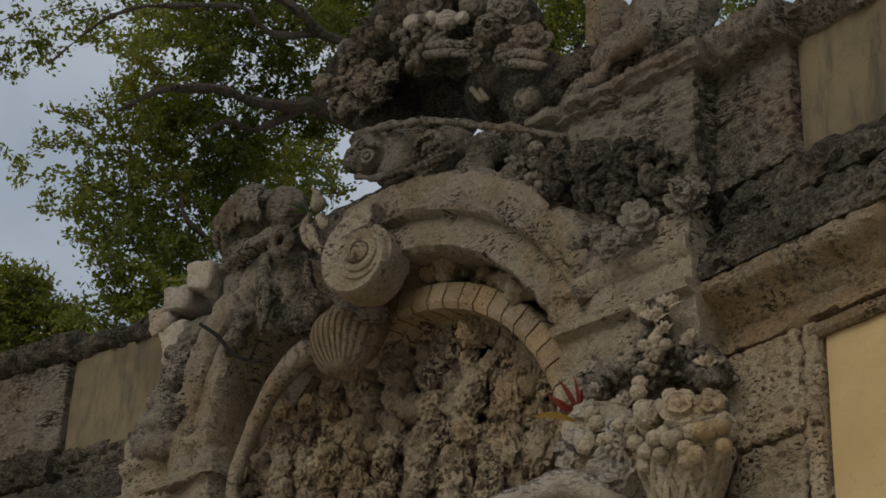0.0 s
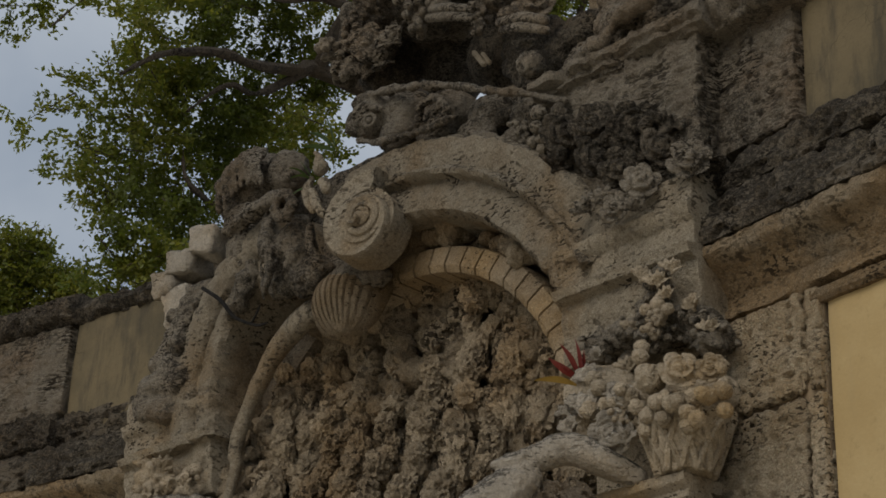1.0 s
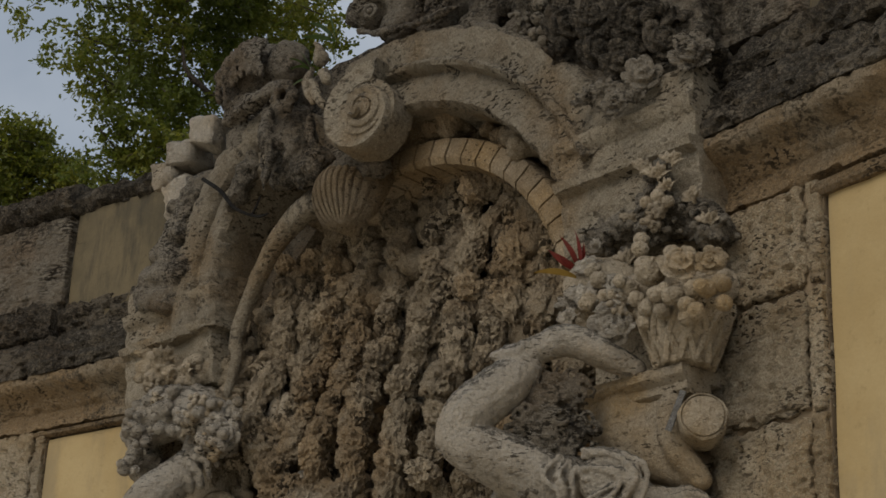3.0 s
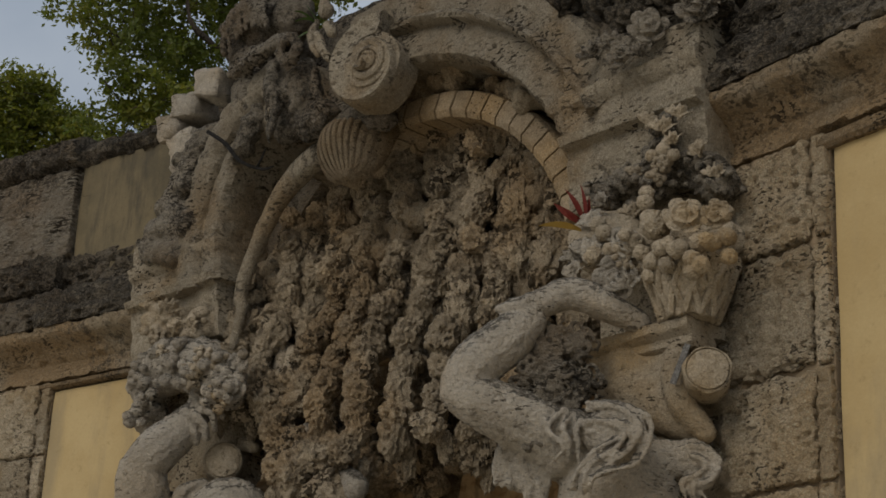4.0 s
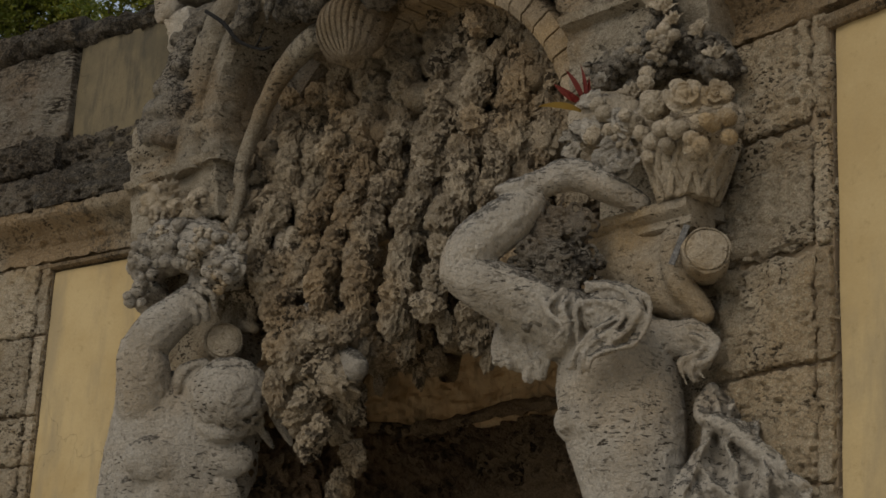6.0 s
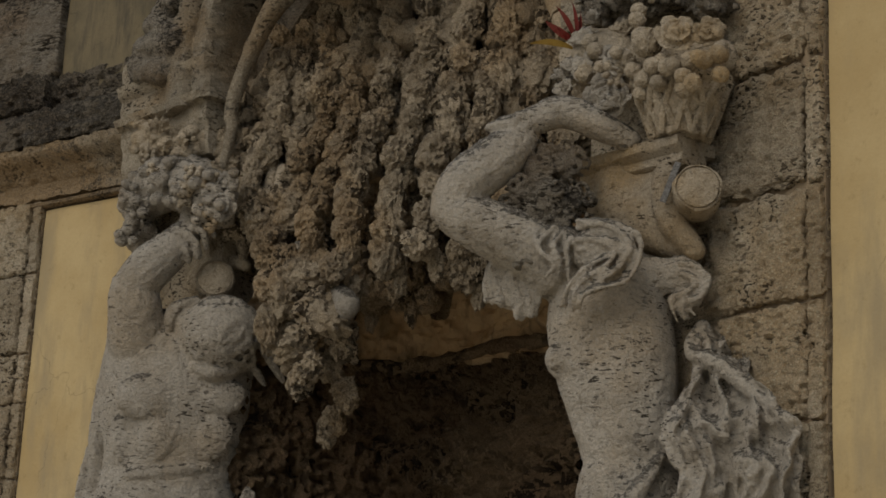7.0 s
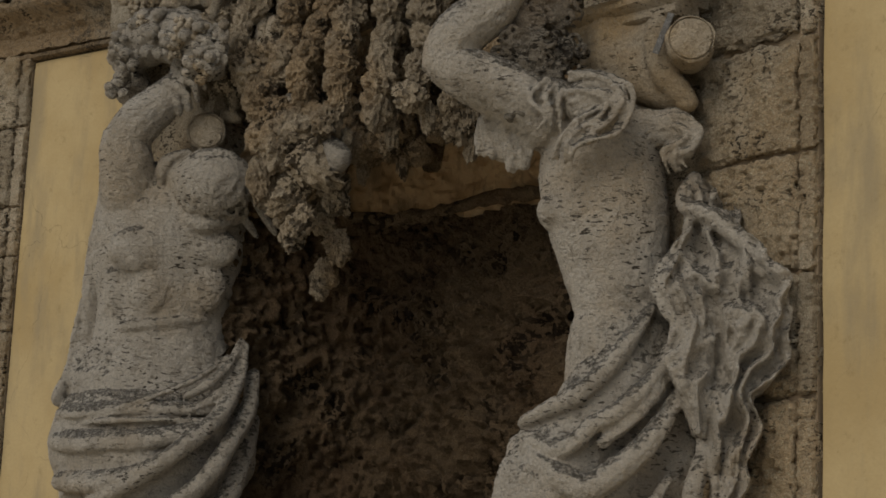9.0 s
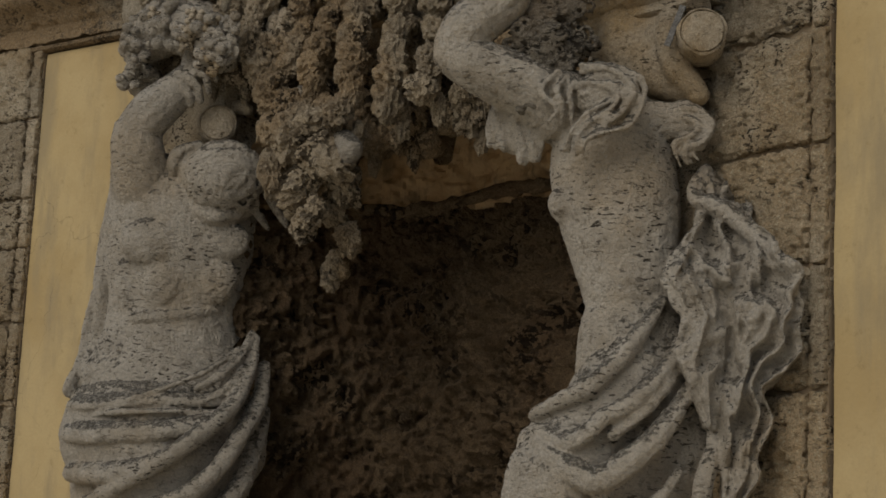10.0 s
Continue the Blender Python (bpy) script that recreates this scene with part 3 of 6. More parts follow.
FAR_LIMB = ((0.0, 0.40), (0.0, 0.0), (0.02, -0.03), (0.12, -0.03), (0.13, 0.0), (0.145, -0.01), (0.16, 0.02), (0.18, -0.03), (0.24, -0.06), (0.32, -0.05), (0.38, -0.01), (0.40, 0.40))
FAR_WAY = ((-1.243, 4.801), (-1.258, 4.987), (-1.252, 5.156), (-1.217, 5.303), (-1.122, 5.443), (-0.964, 5.535), (-0.791, 5.570))
part("pediment_limb", sweep(FAR_WAY, FAR_LIMB, seed=5), M_ARCH, front, "curved moulded limb of a broken pediment")
# masonry behind the pediment
part("spandrel", arc_course(((1.36, 0.3), (1.36, 0.75), (1.95, 0.75), (1.95, 0.3)), UC, 4.2, 20, 160, 60, 0.02, 6, 3), M_GREY, front)
part("attic", stone_block(2.4, 0.5, 0.5, 0.02, 0.05, 0.012, 7, 8, at=(-0.1, 0.55, 6.0)), M_GREY, front)
part("attic_block", stone_block(0.86, 0.55, 0.72, 0.015, 0.014, 0.012, 9, 4, at=(1.43, 0.375, 5.54), pit=0.045, pit_scale=16.0, stretch=3.2), M_TOOLED, front, "tooled coral stone attic block")
part("attic_cap", moulding(((0.65, 5.89), (0.10, 5.89), (0.09, 5.905), (0.06, 5.91), (0.06, 5.935), (0.03, 5.95), (0.03, 5.985), (0.07, 6.0), (0.65, 6.02)), 0.92, 1.92, 0.022, 0.02, 9, 6, 0.02, wear=0.06), M_GREY, front)


def scroll(cx, cz, r, turns=2.1, depth=0.24):
    """A volute: a band that winds in on itself, thinner as it goes, over a drum, facing -y."""
    bm = bmesh.new()
    steps = 72
    rings = []
    for i in range(steps + 1):
        f = i / steps
        a = radians(80) + f * turns * 2 * math.pi
        rad = r * (1 - f) ** 1.12 + 0.012
        w = r * 0.46 * (1 - f) ** 0.9 + 0.012
        y0 = -0.03 - 0.075 * f
        ring = []
        for dr, y in ((0, depth), (0, y0 + 0.02), (-0.12, y0), (-0.5, y0 + 0.012), (-0.88, y0), (-1, y0 + 0.02), (-1, depth)):
            q = Vector(((rad + dr * w) * math.cos(a), y, (rad + dr * w) * math.sin(a)))
            ring.append(bm.verts.new(q + Vector((0, 0.006 * noise.noise(q * 12), 0))))
        rings.append(ring)
    for a, b in zip(rings, rings[1:]):
        for k in range(7):
            bm.faces.new((a[k], a[(k + 1) % 7], b[(k + 1) % 7], b[k]))
    bm.faces.new(rings[0])
    bm.faces.new(rings[-1])
    bmesh.ops.create_cone(bm, cap_ends=True, segments=40, radius1=r * 0.62, radius2=r * 0.62, depth=depth + 0.022, matrix=pose(0, (depth - 0.022) / 2, 0, 90))
    bmesh.ops.create_cone(bm, cap_ends=True, segments=40, radius1=r * 0.50, radius2=r * 0.46, depth=0.08, matrix=pose(0, -0.012, 0, 90))
    tube(bm, [(r * (0.40 - 0.024 * k) * math.cos(2.2 - 0.75 * k), -0.052, r * (0.40 - 0.024 * k) * math.sin(2.2 - 0.75 * k), r * 0.075) for k in range(14)], 8)
    ball(bm, (0, -0.055, 0), (r * 0.13, 0.035, r * 0.13))
    bmesh.ops.recalc_face_normals(bm, faces=bm.faces[:])
    return bm


part("volute", scroll(0, 0, 0.275, turns=1.75, depth=0.14), M_ARCH, front, "large spiral volute", m=pose(-0.01, -0.10, 5.545, 0, 0, 14))


def shell_key():
    """The fluted scallop at the crown: swelling ribs parted by grooves, closing to a rounded foot."""
    bm = bmesh.new()
    n, rows, ribs = 154, 40, 11
    grid = []
    for j in range(rows + 1):
        f = j / rows
        half = 0.225 * math.sqrt(max(0.0, 1 - (0.25 + 0.75 * f) ** 3.0)) * (0.92 + 0.15 * f) + 0.012
        ring = []
        for i in range(n + 1):
            g = i / n * 2 - 1
            c = (g * 0.5 + 0.5) * ribs
            groove = abs(c - round(c))
            rib = -0.022 * math.exp(-(groove / 0.12) ** 2) * min(1.0, 5 * (1 - f))
            bulge = 0.20 * math.sin(math.pi * (0.1 + 0.78 * f)) * math.sqrt(max(0.0, 1 - 0.96 * g * g)) + rib
            ring.append(bm.verts.new((half * g - 0.05 * (1 - f) * f, -bulge, 0.20 - 0.44 * f - 0.02 * g * g * (1 - f))))
        grid.append(ring)
    for a, b in zip(grid, grid[1:]):
        for i in range(n):
            bm.faces.new((a[i], a[i + 1], b[i + 1], b[i]))
    bmesh.ops.solidify(bm, geom=bm.faces[:], thickness=0.015)
    return bm


shell = part("shell_keystone", shell_key(), M_RIB, front, "ribbed scallop shell at the crown")
shell.matrix_local = pose(-0.314, 0.12, 5.283, -18, 0, 20)

# rib of long bricks on the inner edge, each brick its own
RIB_R = 1.135
brick_rib = part("brick_rib", arc_course(((RIB_R + 0.012, 0.49), (RIB_R + 0.012, 0.24), (RIB_R + 0.1, 0.24), (RIB_R + 0.1, 0.49)), UC, 4.22, 18, 119, 70, 0.002), M_JOINT, front, "inner arch rib of long pale bricks")
for i in range(18):
    a0 = 18.2 + i * 5.6
    for y0, y1, r0, r1 in ((0.17, 0.335, RIB_R - 0.01, RIB_R + 0.125), (0.343, 0.51, RIB_R - 0.03, RIB_R + 0.06)):
        bm = arc_course(((r0, y1), (r0, y0 + 0.02), (r0 + 0.03, y0), (r1 - 0.01, y0 + 0.015), (r1, y0 + 0.04), (r1, y1)), UC, 4.22, a0 + 0.3, a0 + 5.3, 4, 0.003, 10, i)
        part("rib_brick", bm, M_RIB, brick_rib)
# smooth rib down the far side
bm = bmesh.new()
tube(bm, ((-0.438, 0.120, 5.332, 0.078), (-0.642, 0.100, 5.325, 0.068), (-0.890, 0.100, 5.205, 0.052), (-1.070, 0.100, 4.993, 0.040), (-1.189, 0.100, 4.740, 0.035), (-1.168, 0.100, 4.636, 0.029), (-1.214, 0.100, 4.450, 0.023)), 14)
rough(bm, 0.006, 14)
part("rib", bm, M_ARCH, front, "smooth rounded stone rib")
# pale broken stones stepping down the far shoulder
for i, (at, size) in enumerate((((-1.527, 0.060, 5.976), (0.19, 0.2, 0.15)), ((-1.726, 0.060, 5.913), (0.2, 0.2, 0.13)), ((-1.873, 0.060, 5.835), (0.16, 0.2, 0.15)), ((-1.770, 0.100, 5.687), (0.2, 0.2, 0.2)))):
    bm = stone_block(*size, 0.02, 0.02, 0.02, 9, 2 + 3 * i)
    part("shoulder_stone", bm, M_FIGURE, front, "pale broken shoulder stone", m=pose(*at, 6 * i, 14 - 9 * i, 12))


# ---- carved masses ----
def sculpt(name, bm, material, parent, label="", voxel=0.014, smooth=3, relief=((0.10, 0.02), (0.03, 0.010))):
    return carve(part(name, bm, material, parent, label), voxel, smooth, relief)


# far shoulder: domed console block, curl, hanging leaf and the mass beside the volute
bm = bmesh.new()
ball(bm, (-1.214, 0.120, 6.249, 0.202), (1.0, 0.8, 0.95))
ball(bm, (-1.356, 0.100, 6.188, 0.123), (1.0, 0.8, 1.1))
ball(bm, (-0.939, 0.100, 6.212, 0.144), (1.0, 0.8, 0.95))
ball(bm, (-1.256, 0.080, 6.027, 0.152), (1.0, 0.7, 0.8))
for k in range(9):
    x0 = (-1.325, 0.000, 6.190)[0] + 0.045 * k
    z0 = (-1.325, 0.000, 6.190)[2] + 0.035 * k - 0.004 * k * k
    tube(bm, ((x0, -0.05, z0 + 0.09, 0.016), (x0 + 0.01, -0.09, z0, 0.02), (x0 + 0.02, -0.06, z0 - 0.12, 0.014)), 8)
sculpt("console_block", bm, M_GREY, front, "lichen-grey domed console block with worn fluting", 0.012, 2, ((0.2, 0.04), (0.06, 0.04), (0.025, 0.02)))
bm = bmesh.new()
tube(bm, ((-1.206, -0.060, 5.924, 0.039), (-0.953, -0.120, 5.899, 0.041), (-0.739, -0.140, 5.906, 0.037), (-0.574, -0.140, 5.874, 0.028)), 10)
tube(bm, [((-0.600, -0.160, 5.805)[0] + 0.06 * math.cos(q), -0.16, (-0.600, -0.160, 5.805)[2] + 0.065 * math.sin(q), 0.026) for q in [k * math.pi / 6 - 0.6 for k in range(12)]], 8)
ball(bm, (-0.575, -0.170, 5.742, 0.034), 1.0)
tube(bm, ((-0.801, -0.100, 5.807, 0.037), (-0.761, -0.130, 5.655, 0.043), (-0.731, -0.120, 5.539, 0.034), (-0.768, -0.100, 5.417, 0.014)), 10)
tube(bm, ((-0.819, -0.120, 5.646, 0.014), (-0.790, -0.120, 5.495, 0.014), (-0.766, -0.110, 5.357, 0.008)), 8)
ball(bm, (-0.653, -0.020, 5.660, 0.137), (0.9, 0.7, 1.2))
ball(bm, (-0.543, 0.000, 5.460, 0.123), (1.3, 0.7, 0.8))
ball(bm, (-0.778, 0.020, 5.524, 0.114), (1.0, 0.7, 1.0))
ball(bm, (-1.146, 0.020, 5.801, 0.131), (1.1, 0.7, 1.1))
ball(bm, (-0.297, 0.020, 5.375, 0.099), (1.4, 0.7, 0.6))
tube(bm, ((-0.997, -0.040, 5.635, 0.047), (-1.039, -0.050, 5.516, 0.058), (-1.134, -0.040, 5.421, 0.047)), 10)
tube(bm, ((-0.465, -0.100, 5.663, 0.025), (-0.414, -0.110, 5.519, 0.028), (-0.375, -0.080, 5.426, 0.019)), 8)
ball(bm, (-0.132, 0.060, 5.353, 0.092), (1.3, 0.7, 0.6))
sculpt("acanthus", bm, M_GREY, front, "curling carved leaf console", 0.010, 2, ((0.12, 0.05), (0.05, 0.035), (0.02, 0.014)))
for path in (((-0.430, -0.130, 5.916, 0.020), (-0.426, -0.160, 5.814, 0.025), (-0.361, -0.160, 5.704, 0.017)), ((-0.373, -0.160, 5.808, 0.025), (-0.302, -0.180, 5.707, 0.027), (-0.268, -0.160, 5.648, 0.016)), ((-0.302, -0.150, 5.849, 0.028), (-0.266, -0.160, 5.789, 0.025))):
    bm = tube(bmesh.new(), path, 10)
    rough(bm, 0.008, 16)
    part("leaf_tip", bm, M_ARCH, front)
bm = bmesh.new()
ball(bm, (-0.377, -0.120, 5.964, 0.048), (0.85, 0.8, 0.95))
tube(bm, ((-0.390, -0.120, 6.000, 0.031), (-0.403, -0.120, 6.044, 0.020), (-0.433, -0.120, 6.074, 0.008)), 8)
rough(bm, 0.006, 14)
part("stone_bud", bm, M_ARCH, front, "pale stone bud")

# cascade of broken carving down the far shoulder
bm = bmesh.new()
random.seed(5)
SHOULDER = ((-1.500, 0.000, 5.638, 0.079), (-1.585, -0.020, 5.460, 0.091), (-1.674, -0.020, 5.322, 0.098), (-1.542, -0.020, 5.158, 0.102), (-1.763, -0.030, 5.181, 0.085), (-1.874, -0.030, 5.081, 0.074), (-1.619, -0.020, 5.020, 0.084))
for p in SHOULDER:
    for k in range(5):
        d = Vector([random.uniform(-1, 1) for _ in range(3)]) * p[3] * 0.9
        ball(bm, (p[0] + d.x, p[1] + 0.5 * d.y, p[2] + d.z), p[3] * random.uniform(0.35, 0.7), level=2)
tube(bm, [(*p[:3], p[3] * 0.9) for p in SHOULDER[:4]], 10)
tube(bm, [(*p[:3], p[3] * 0.9) for p in SHOULDER[3:]], 10)
sculpt("broken_carving", bm, M_GREY, front, "crumbled carved foliage on the shoulder", 0.014, 1, ((0.07, 0.04), (0.025, 0.02)))
# sea-creature mask and basin rim over the crown
bm = bmesh.new()
for c in ((-0.257, 0.120, 6.293, 0.132), (-0.037, 0.150, 6.246, 0.136), (0.261, 0.150, 6.128, 0.143), (0.550, 0.180, 6.015, 0.129), (0.797, 0.200, 5.938, 0.105), (0.979, 0.220, 5.869, 0.093)):
    ball(bm, c, (1.15, 0.9, 0.95))
ball(bm, (-0.361, 0.080, 6.290, 0.069), (1.0, 0.9, 1.1))
ball(bm, (-0.342, 0.100, 6.405, 0.076), (1.0, 0.9, 0.8))
tube(bm, ((-0.268, 0.020, 6.138, 0.020), (-0.071, -0.030, 6.030, 0.019), (0.144, -0.050, 5.971, 0.019), (0.368, -0.050, 5.941, 0.019), (0.500, -0.010, 5.967, 0.013)), 10)
for c in ((-0.056, 0.100, 6.116, 0.101), (0.240, 0.100, 6.015, 0.104), (0.501, 0.120, 5.917, 0.102), (0.730, 0.160, 5.797, 0.094)):
    ball(bm, c, (1.2, 0.8, 0.9))
tube(bm, ((-0.272, 0.040, 6.405, 0.017), (0.042, 0.000, 6.306, 0.020), (0.360, -0.020, 6.184, 0.022), (0.658, 0.000, 6.049, 0.021), (0.882, 0.040, 5.951, 0.021), (1.132, 0.080, 5.826, 0.018)), 10)
tube(bm, ((0.206, 0.000, 6.037, 0.019), (0.252, -0.020, 6.111, 0.022), (0.365, -0.020, 6.110, 0.022), (0.441, -0.020, 6.017, 0.021), (0.342, 0.000, 5.990, 0.019)), 10)
tube(bm, ((0.310, 0.000, 5.990, 0.016), (0.345, -0.020, 6.043, 0.016), (0.392, -0.020, 6.049, 0.013)), 10)
tube(bm, ((-0.096, 0.020, 6.253, 0.017), (-0.216, 0.000, 6.306, 0.020), (-0.293, 0.000, 6.283, 0.017)), 8)
tube(bm, ((0.570, 0.020, 5.855, 0.024), (0.763, 0.020, 5.746, 0.026), (0.894, 0.020, 5.614, 0.020)), 8)
mask = sculpt("sea_mask", bm, M_GREY, front, "lichened sea-creature mask and basin rim", 0.012, 2, ((0.09, 0.035), (0.03, 0.02)))
bm = bmesh.new()
tube(bm, [(0.032 * math.cos(a), 0, 0.032 * math.sin(a), 0.009) for a in [k * math.pi / 6 for k in range(13)]], 8)
ball(bm, (0, -0.002, 0), (0.017, 0.017, 0.017))
part("eye_ring", bm, M_GREY, mask, "round carved eye", m=pose(*(-0.108, -0.045, 6.162), 0, 0, 20))

# rough rock arch between the pediment and the rib
random.seed(11)
bm = bmesh.new()
for i in range(60):
    a = radians(random.uniform(40, 125))
    r = random.uniform(1.31, 1.40)
    ball(bm, (UC + r * math.cos(a), random.uniform(0.18, 0.42), 4.2 + r * math.sin(a)), random.uniform(0.04, 0.075), level=2)
sculpt("rock_band", bm, M_ROCK, front, "", 0.016, 1, ((0.06, 0.04), (0.02, 0.02)))


# ---- carved flowers and fruit, shared shapes ----
def melted(bm, material, voxel=0.05, relief=((0.5, 0.16), (0.16, 0.08))):
    """A finished mesh of lumps melted into one eroded form, to be shared by several parts."""
    ob = carve(new("mould", mesh_of(bm)), voxel, 1, relief)
    data = bpy.data.meshes.new_from_object(ob.evaluated_get(bpy.context.evaluated_depsgraph_get()))
    bpy.data.objects.remove(ob)
    data.polygons.foreach_set("use_smooth", [True] * len(data.polygons))
    data.materials.clear()
    data.materials.append(material)
    return data


def rose_mesh(seed, material):
    """A full-blown rose: petals as cupped shells round a knot."""
    random.seed(seed)
    bm = bmesh.new()
    for ring, (count, rad, size, tilt) in enumerate(((3, 0.20, 0.28, 82), (5, 0.50, 0.40, 60), (6, 0.82, 0.44, 28))):
        for k in range(count):
            a = 2 * math.pi * k / count + ring * 0.5 + random.uniform(-0.15, 0.15)
            m = pose(0, 0, 0, 0, 0, math.degrees(a)) @ pose(rad, 0, 0.36 - 0.2 * ring, 0, -tilt, 0) @ Matrix.Diagonal((size, size * 1.15, 0.13, 1))
            bmesh.ops.create_uvsphere(bm, u_segments=10, v_segments=6, radius=1, matrix=m)
    ball(bm, (0, 0, 0.05), (0.8, 0.8, 0.4))
    ball(bm, (0, 0, 0.42), 0.2)
    rough(bm, 0.05, 3.0, seed)
    return melted(bm, material, 0.04, ((0.4, 0.07), (0.12, 0.05)))


def fruit_mesh(seed, material, kind):
    random.seed(seed)
    bm = bmesh.new()
    if kind == "grapes":
        for k in range(34):
            f = k / 34
            ball(bm, (random.uniform(-1, 1) * (0.85 - 0.6 * f), random.uniform(-0.5, 0.3), 0.8 - 1.9 * f), 0.23, level=2)
    elif kind == "pome":
        ball(bm, (0, 0, 0), (1, 1, 0.92), level=3)
        ball(bm, (0, -0.15, 0.9), (0.16, 0.16, 0.14))
        rough(bm, 0.07, 1.6, seed)
    elif kind == "gourd":
        for k in range(7):
            a = k * 2 * math.pi / 7
            ball(bm, (0.42 * math.cos(a), 0, 0.42 * math.sin(a)), (0.55, 0.9, 0.55), level=2)
        tube(bm, [(0.3 * math.cos(t), -0.86, 0.3 * math.sin(t), 0.1) for t in [q * math.pi / 5 for q in range(11)]], 8)
    elif kind == "leaf":
        for k in range(5):
            a = radians(-60 + 30 * k)
            tube(bm, ((0, 0, 0, 0.12), (0.6 * math.sin(a), -0.25, 0.6 * math.cos(a), 0.26), (1.0 * math.sin(a), -0.1, 1.0 * math.cos(a), 0.08)), 8, 0.4)
        rough(bm, 0.05, 3, seed)
    return melted(bm, material, 0.045, ((0.5, 0.10), (0.15, 0.08)) if kind in ("grapes", "gourd") else ((0.5, 0.26), (0.2, 0.2)))


def carved_set(material, seed):
    return {"rose": [rose_mesh(seed + k, material) for k in range(3)], "pome": [fruit_mesh(seed + k, material, "pome") for k in range(3)],
            "gourd": [fruit_mesh(seed, material, "gourd")], "grapes": [fruit_mesh(seed + k, material, "grapes") for k in range(2)],
            "leaf": [fruit_mesh(seed + k, material, "leaf") for k in range(2)]}


NAMES = {"rose": "rose", "pome": "fruit", "gourd": "gourd", "grapes": "grape_cluster", "leaf": "leaf"}


def scatter(parent, pieces, forms, seed, face=40.0):
    """Set carved pieces (kind, place with radius) on a thing; roses turn their face outwards."""
    random.seed(seed)
    for kind, p in pieces:
        turn = (random.uniform(75, 125), random.uniform(-20, 20), face + random.uniform(-30, 30)) if kind == "rose" else (random.uniform(-25, 25), random.uniform(-30, 30), face + random.uniform(-40, 40))
        part(NAMES[kind], random.choice(forms[kind]), None, parent, m=pose(*p[:3], *turn) @ Matrix.Diagonal((p[3], p[3], p[3], 1)))


DARK_SET, PALE_SET, GREY_SET = carved_set(M_CRUST, 1), carved_set(M_FRUIT, 2), carved_set(M_GREY, 3)

# swag of roses lying on the near shoulder
swag = thing("rose_garland", ARCH, "garland of blackened carved stone roses on the arch shoulder", "carving")
bm = bmesh.new()
SWAG = ((0.698, 0.200, 6.012, 0.09), (1.070, 0.140, 5.716, 0.13), (1.427, 0.120, 5.544, 0.14), (1.681, 0.120, 5.421, 0.12), (1.905, 0.120, 5.223, 0.08))
rubble(bm, SWAG, 190, 0.018, 0.05, 54)
tube(bm, [(p[0], p[1] + 0.06, p[2], p[3] * 0.75) for p in SWAG], 12)
sculpt("garland_bed", bm, M_CRUST, swag, "", 0.010, 0, ((0.06, 0.03), (0.02, 0.014)))
scatter(swag, (("rose", (1.344, 0.020, 5.600, 0.093)), ("rose", (1.579, 0.030, 5.494, 0.110)), ("rose", (1.408, -0.030, 5.389, 0.091)), ("rose", (1.562, -0.050, 5.279, 0.080)), ("rose", (1.165, 0.020, 5.613, 0.100)), ("pome", (1.462, 0.000, 5.472, 0.048)), ("rose", (1.727, 0.020, 5.331, 0.080)),
    ("leaf", (1.711, 0.040, 5.452, 0.085)), ("leaf", (1.925, 0.050, 5.217, 0.083)), ("leaf", (1.764, 0.030, 5.321, 0.070)), ("pome", (0.998, 0.030, 5.782, 0.046)), ("pome", (1.161, 0.000, 5.521, 0.042)), ("leaf", (1.148, -0.020, 5.434, 0.084))), DARK_SET, 3)
scatter(swag, (("rose", (1.910, -0.020, 5.207, 0.082)), ("rose", (1.688, -0.060, 5.169, 0.074)), ("leaf", (1.519, -0.080, 5.104, 0.093)), ("rose", (1.585, -0.100, 5.073, 0.060)), ("leaf", (1.674, -0.080, 5.037, 0.060)), ("leaf", (1.396, -0.050, 5.131, 0.080))), GREY_SET, 4)
scatter(swag, (("pome", (1.019, 0.000, 5.704, 0.033)), ("pome", (1.075, -0.020, 5.616, 0.027)), ("pome", (1.016, -0.020, 5.624, 0.028)), ("pome", (1.077, -0.020, 5.564, 0.025)), ("pome", (1.028, 0.000, 5.773, 0.038)), ("grapes", (0.891, 0.020, 5.732, 0.061))), GREY_SET, 8)

# urn heaped with fruit on the crown
urn = thing("fruit_urn", ARCH, "dark stone urn heaped with carved fruit, grapes and flowers", "urn")
bm = bmesh.new()
tube(bm, ((-0.433, 0.800, 6.864, 0.156), (-0.419, 0.800, 7.041, 0.189), (-0.446, 0.750, 7.233, 0.317), (-0.398, 0.700, 7.338, 0.349)), 20)
ball(bm, (-0.759, 0.620, 7.011, 0.223), (1.0, 0.8, 0.8))
ball(bm, (0.154, 0.620, 6.734, 0.237), (1.0, 0.8, 0.9))
ball(bm, (0.464, 0.600, 6.626, 0.173), (1.0, 0.8, 1.1))
sculpt("bowl", bm, M_CRUST, urn, "black hollowed urn foot", 0.02, 2, ((0.08, 0.04),))
bm = bmesh.new()
ball(bm, (-0.134, 0.420, 7.193, 0.366), (1.2, 1.0, 0.75))
ball(bm, (-0.654, 0.360, 7.034, 0.172), (1.0, 1.0, 1.0))
ball(bm, (-0.838, 0.360, 6.948, 0.113), (0.9, 0.9, 1.1))
ball(bm, (0.456, 0.400, 6.842, 0.173), (1.0, 1.0, 1.2))
ball(bm, (-0.097, 0.450, 7.558, 0.343), (1.2, 1, 0.9))
tube(bm, ((0.583, 0.360, 6.598, 0.112), (0.549, 0.360, 6.417, 0.106), (0.708, 0.360, 6.206, 0.120)), 12)
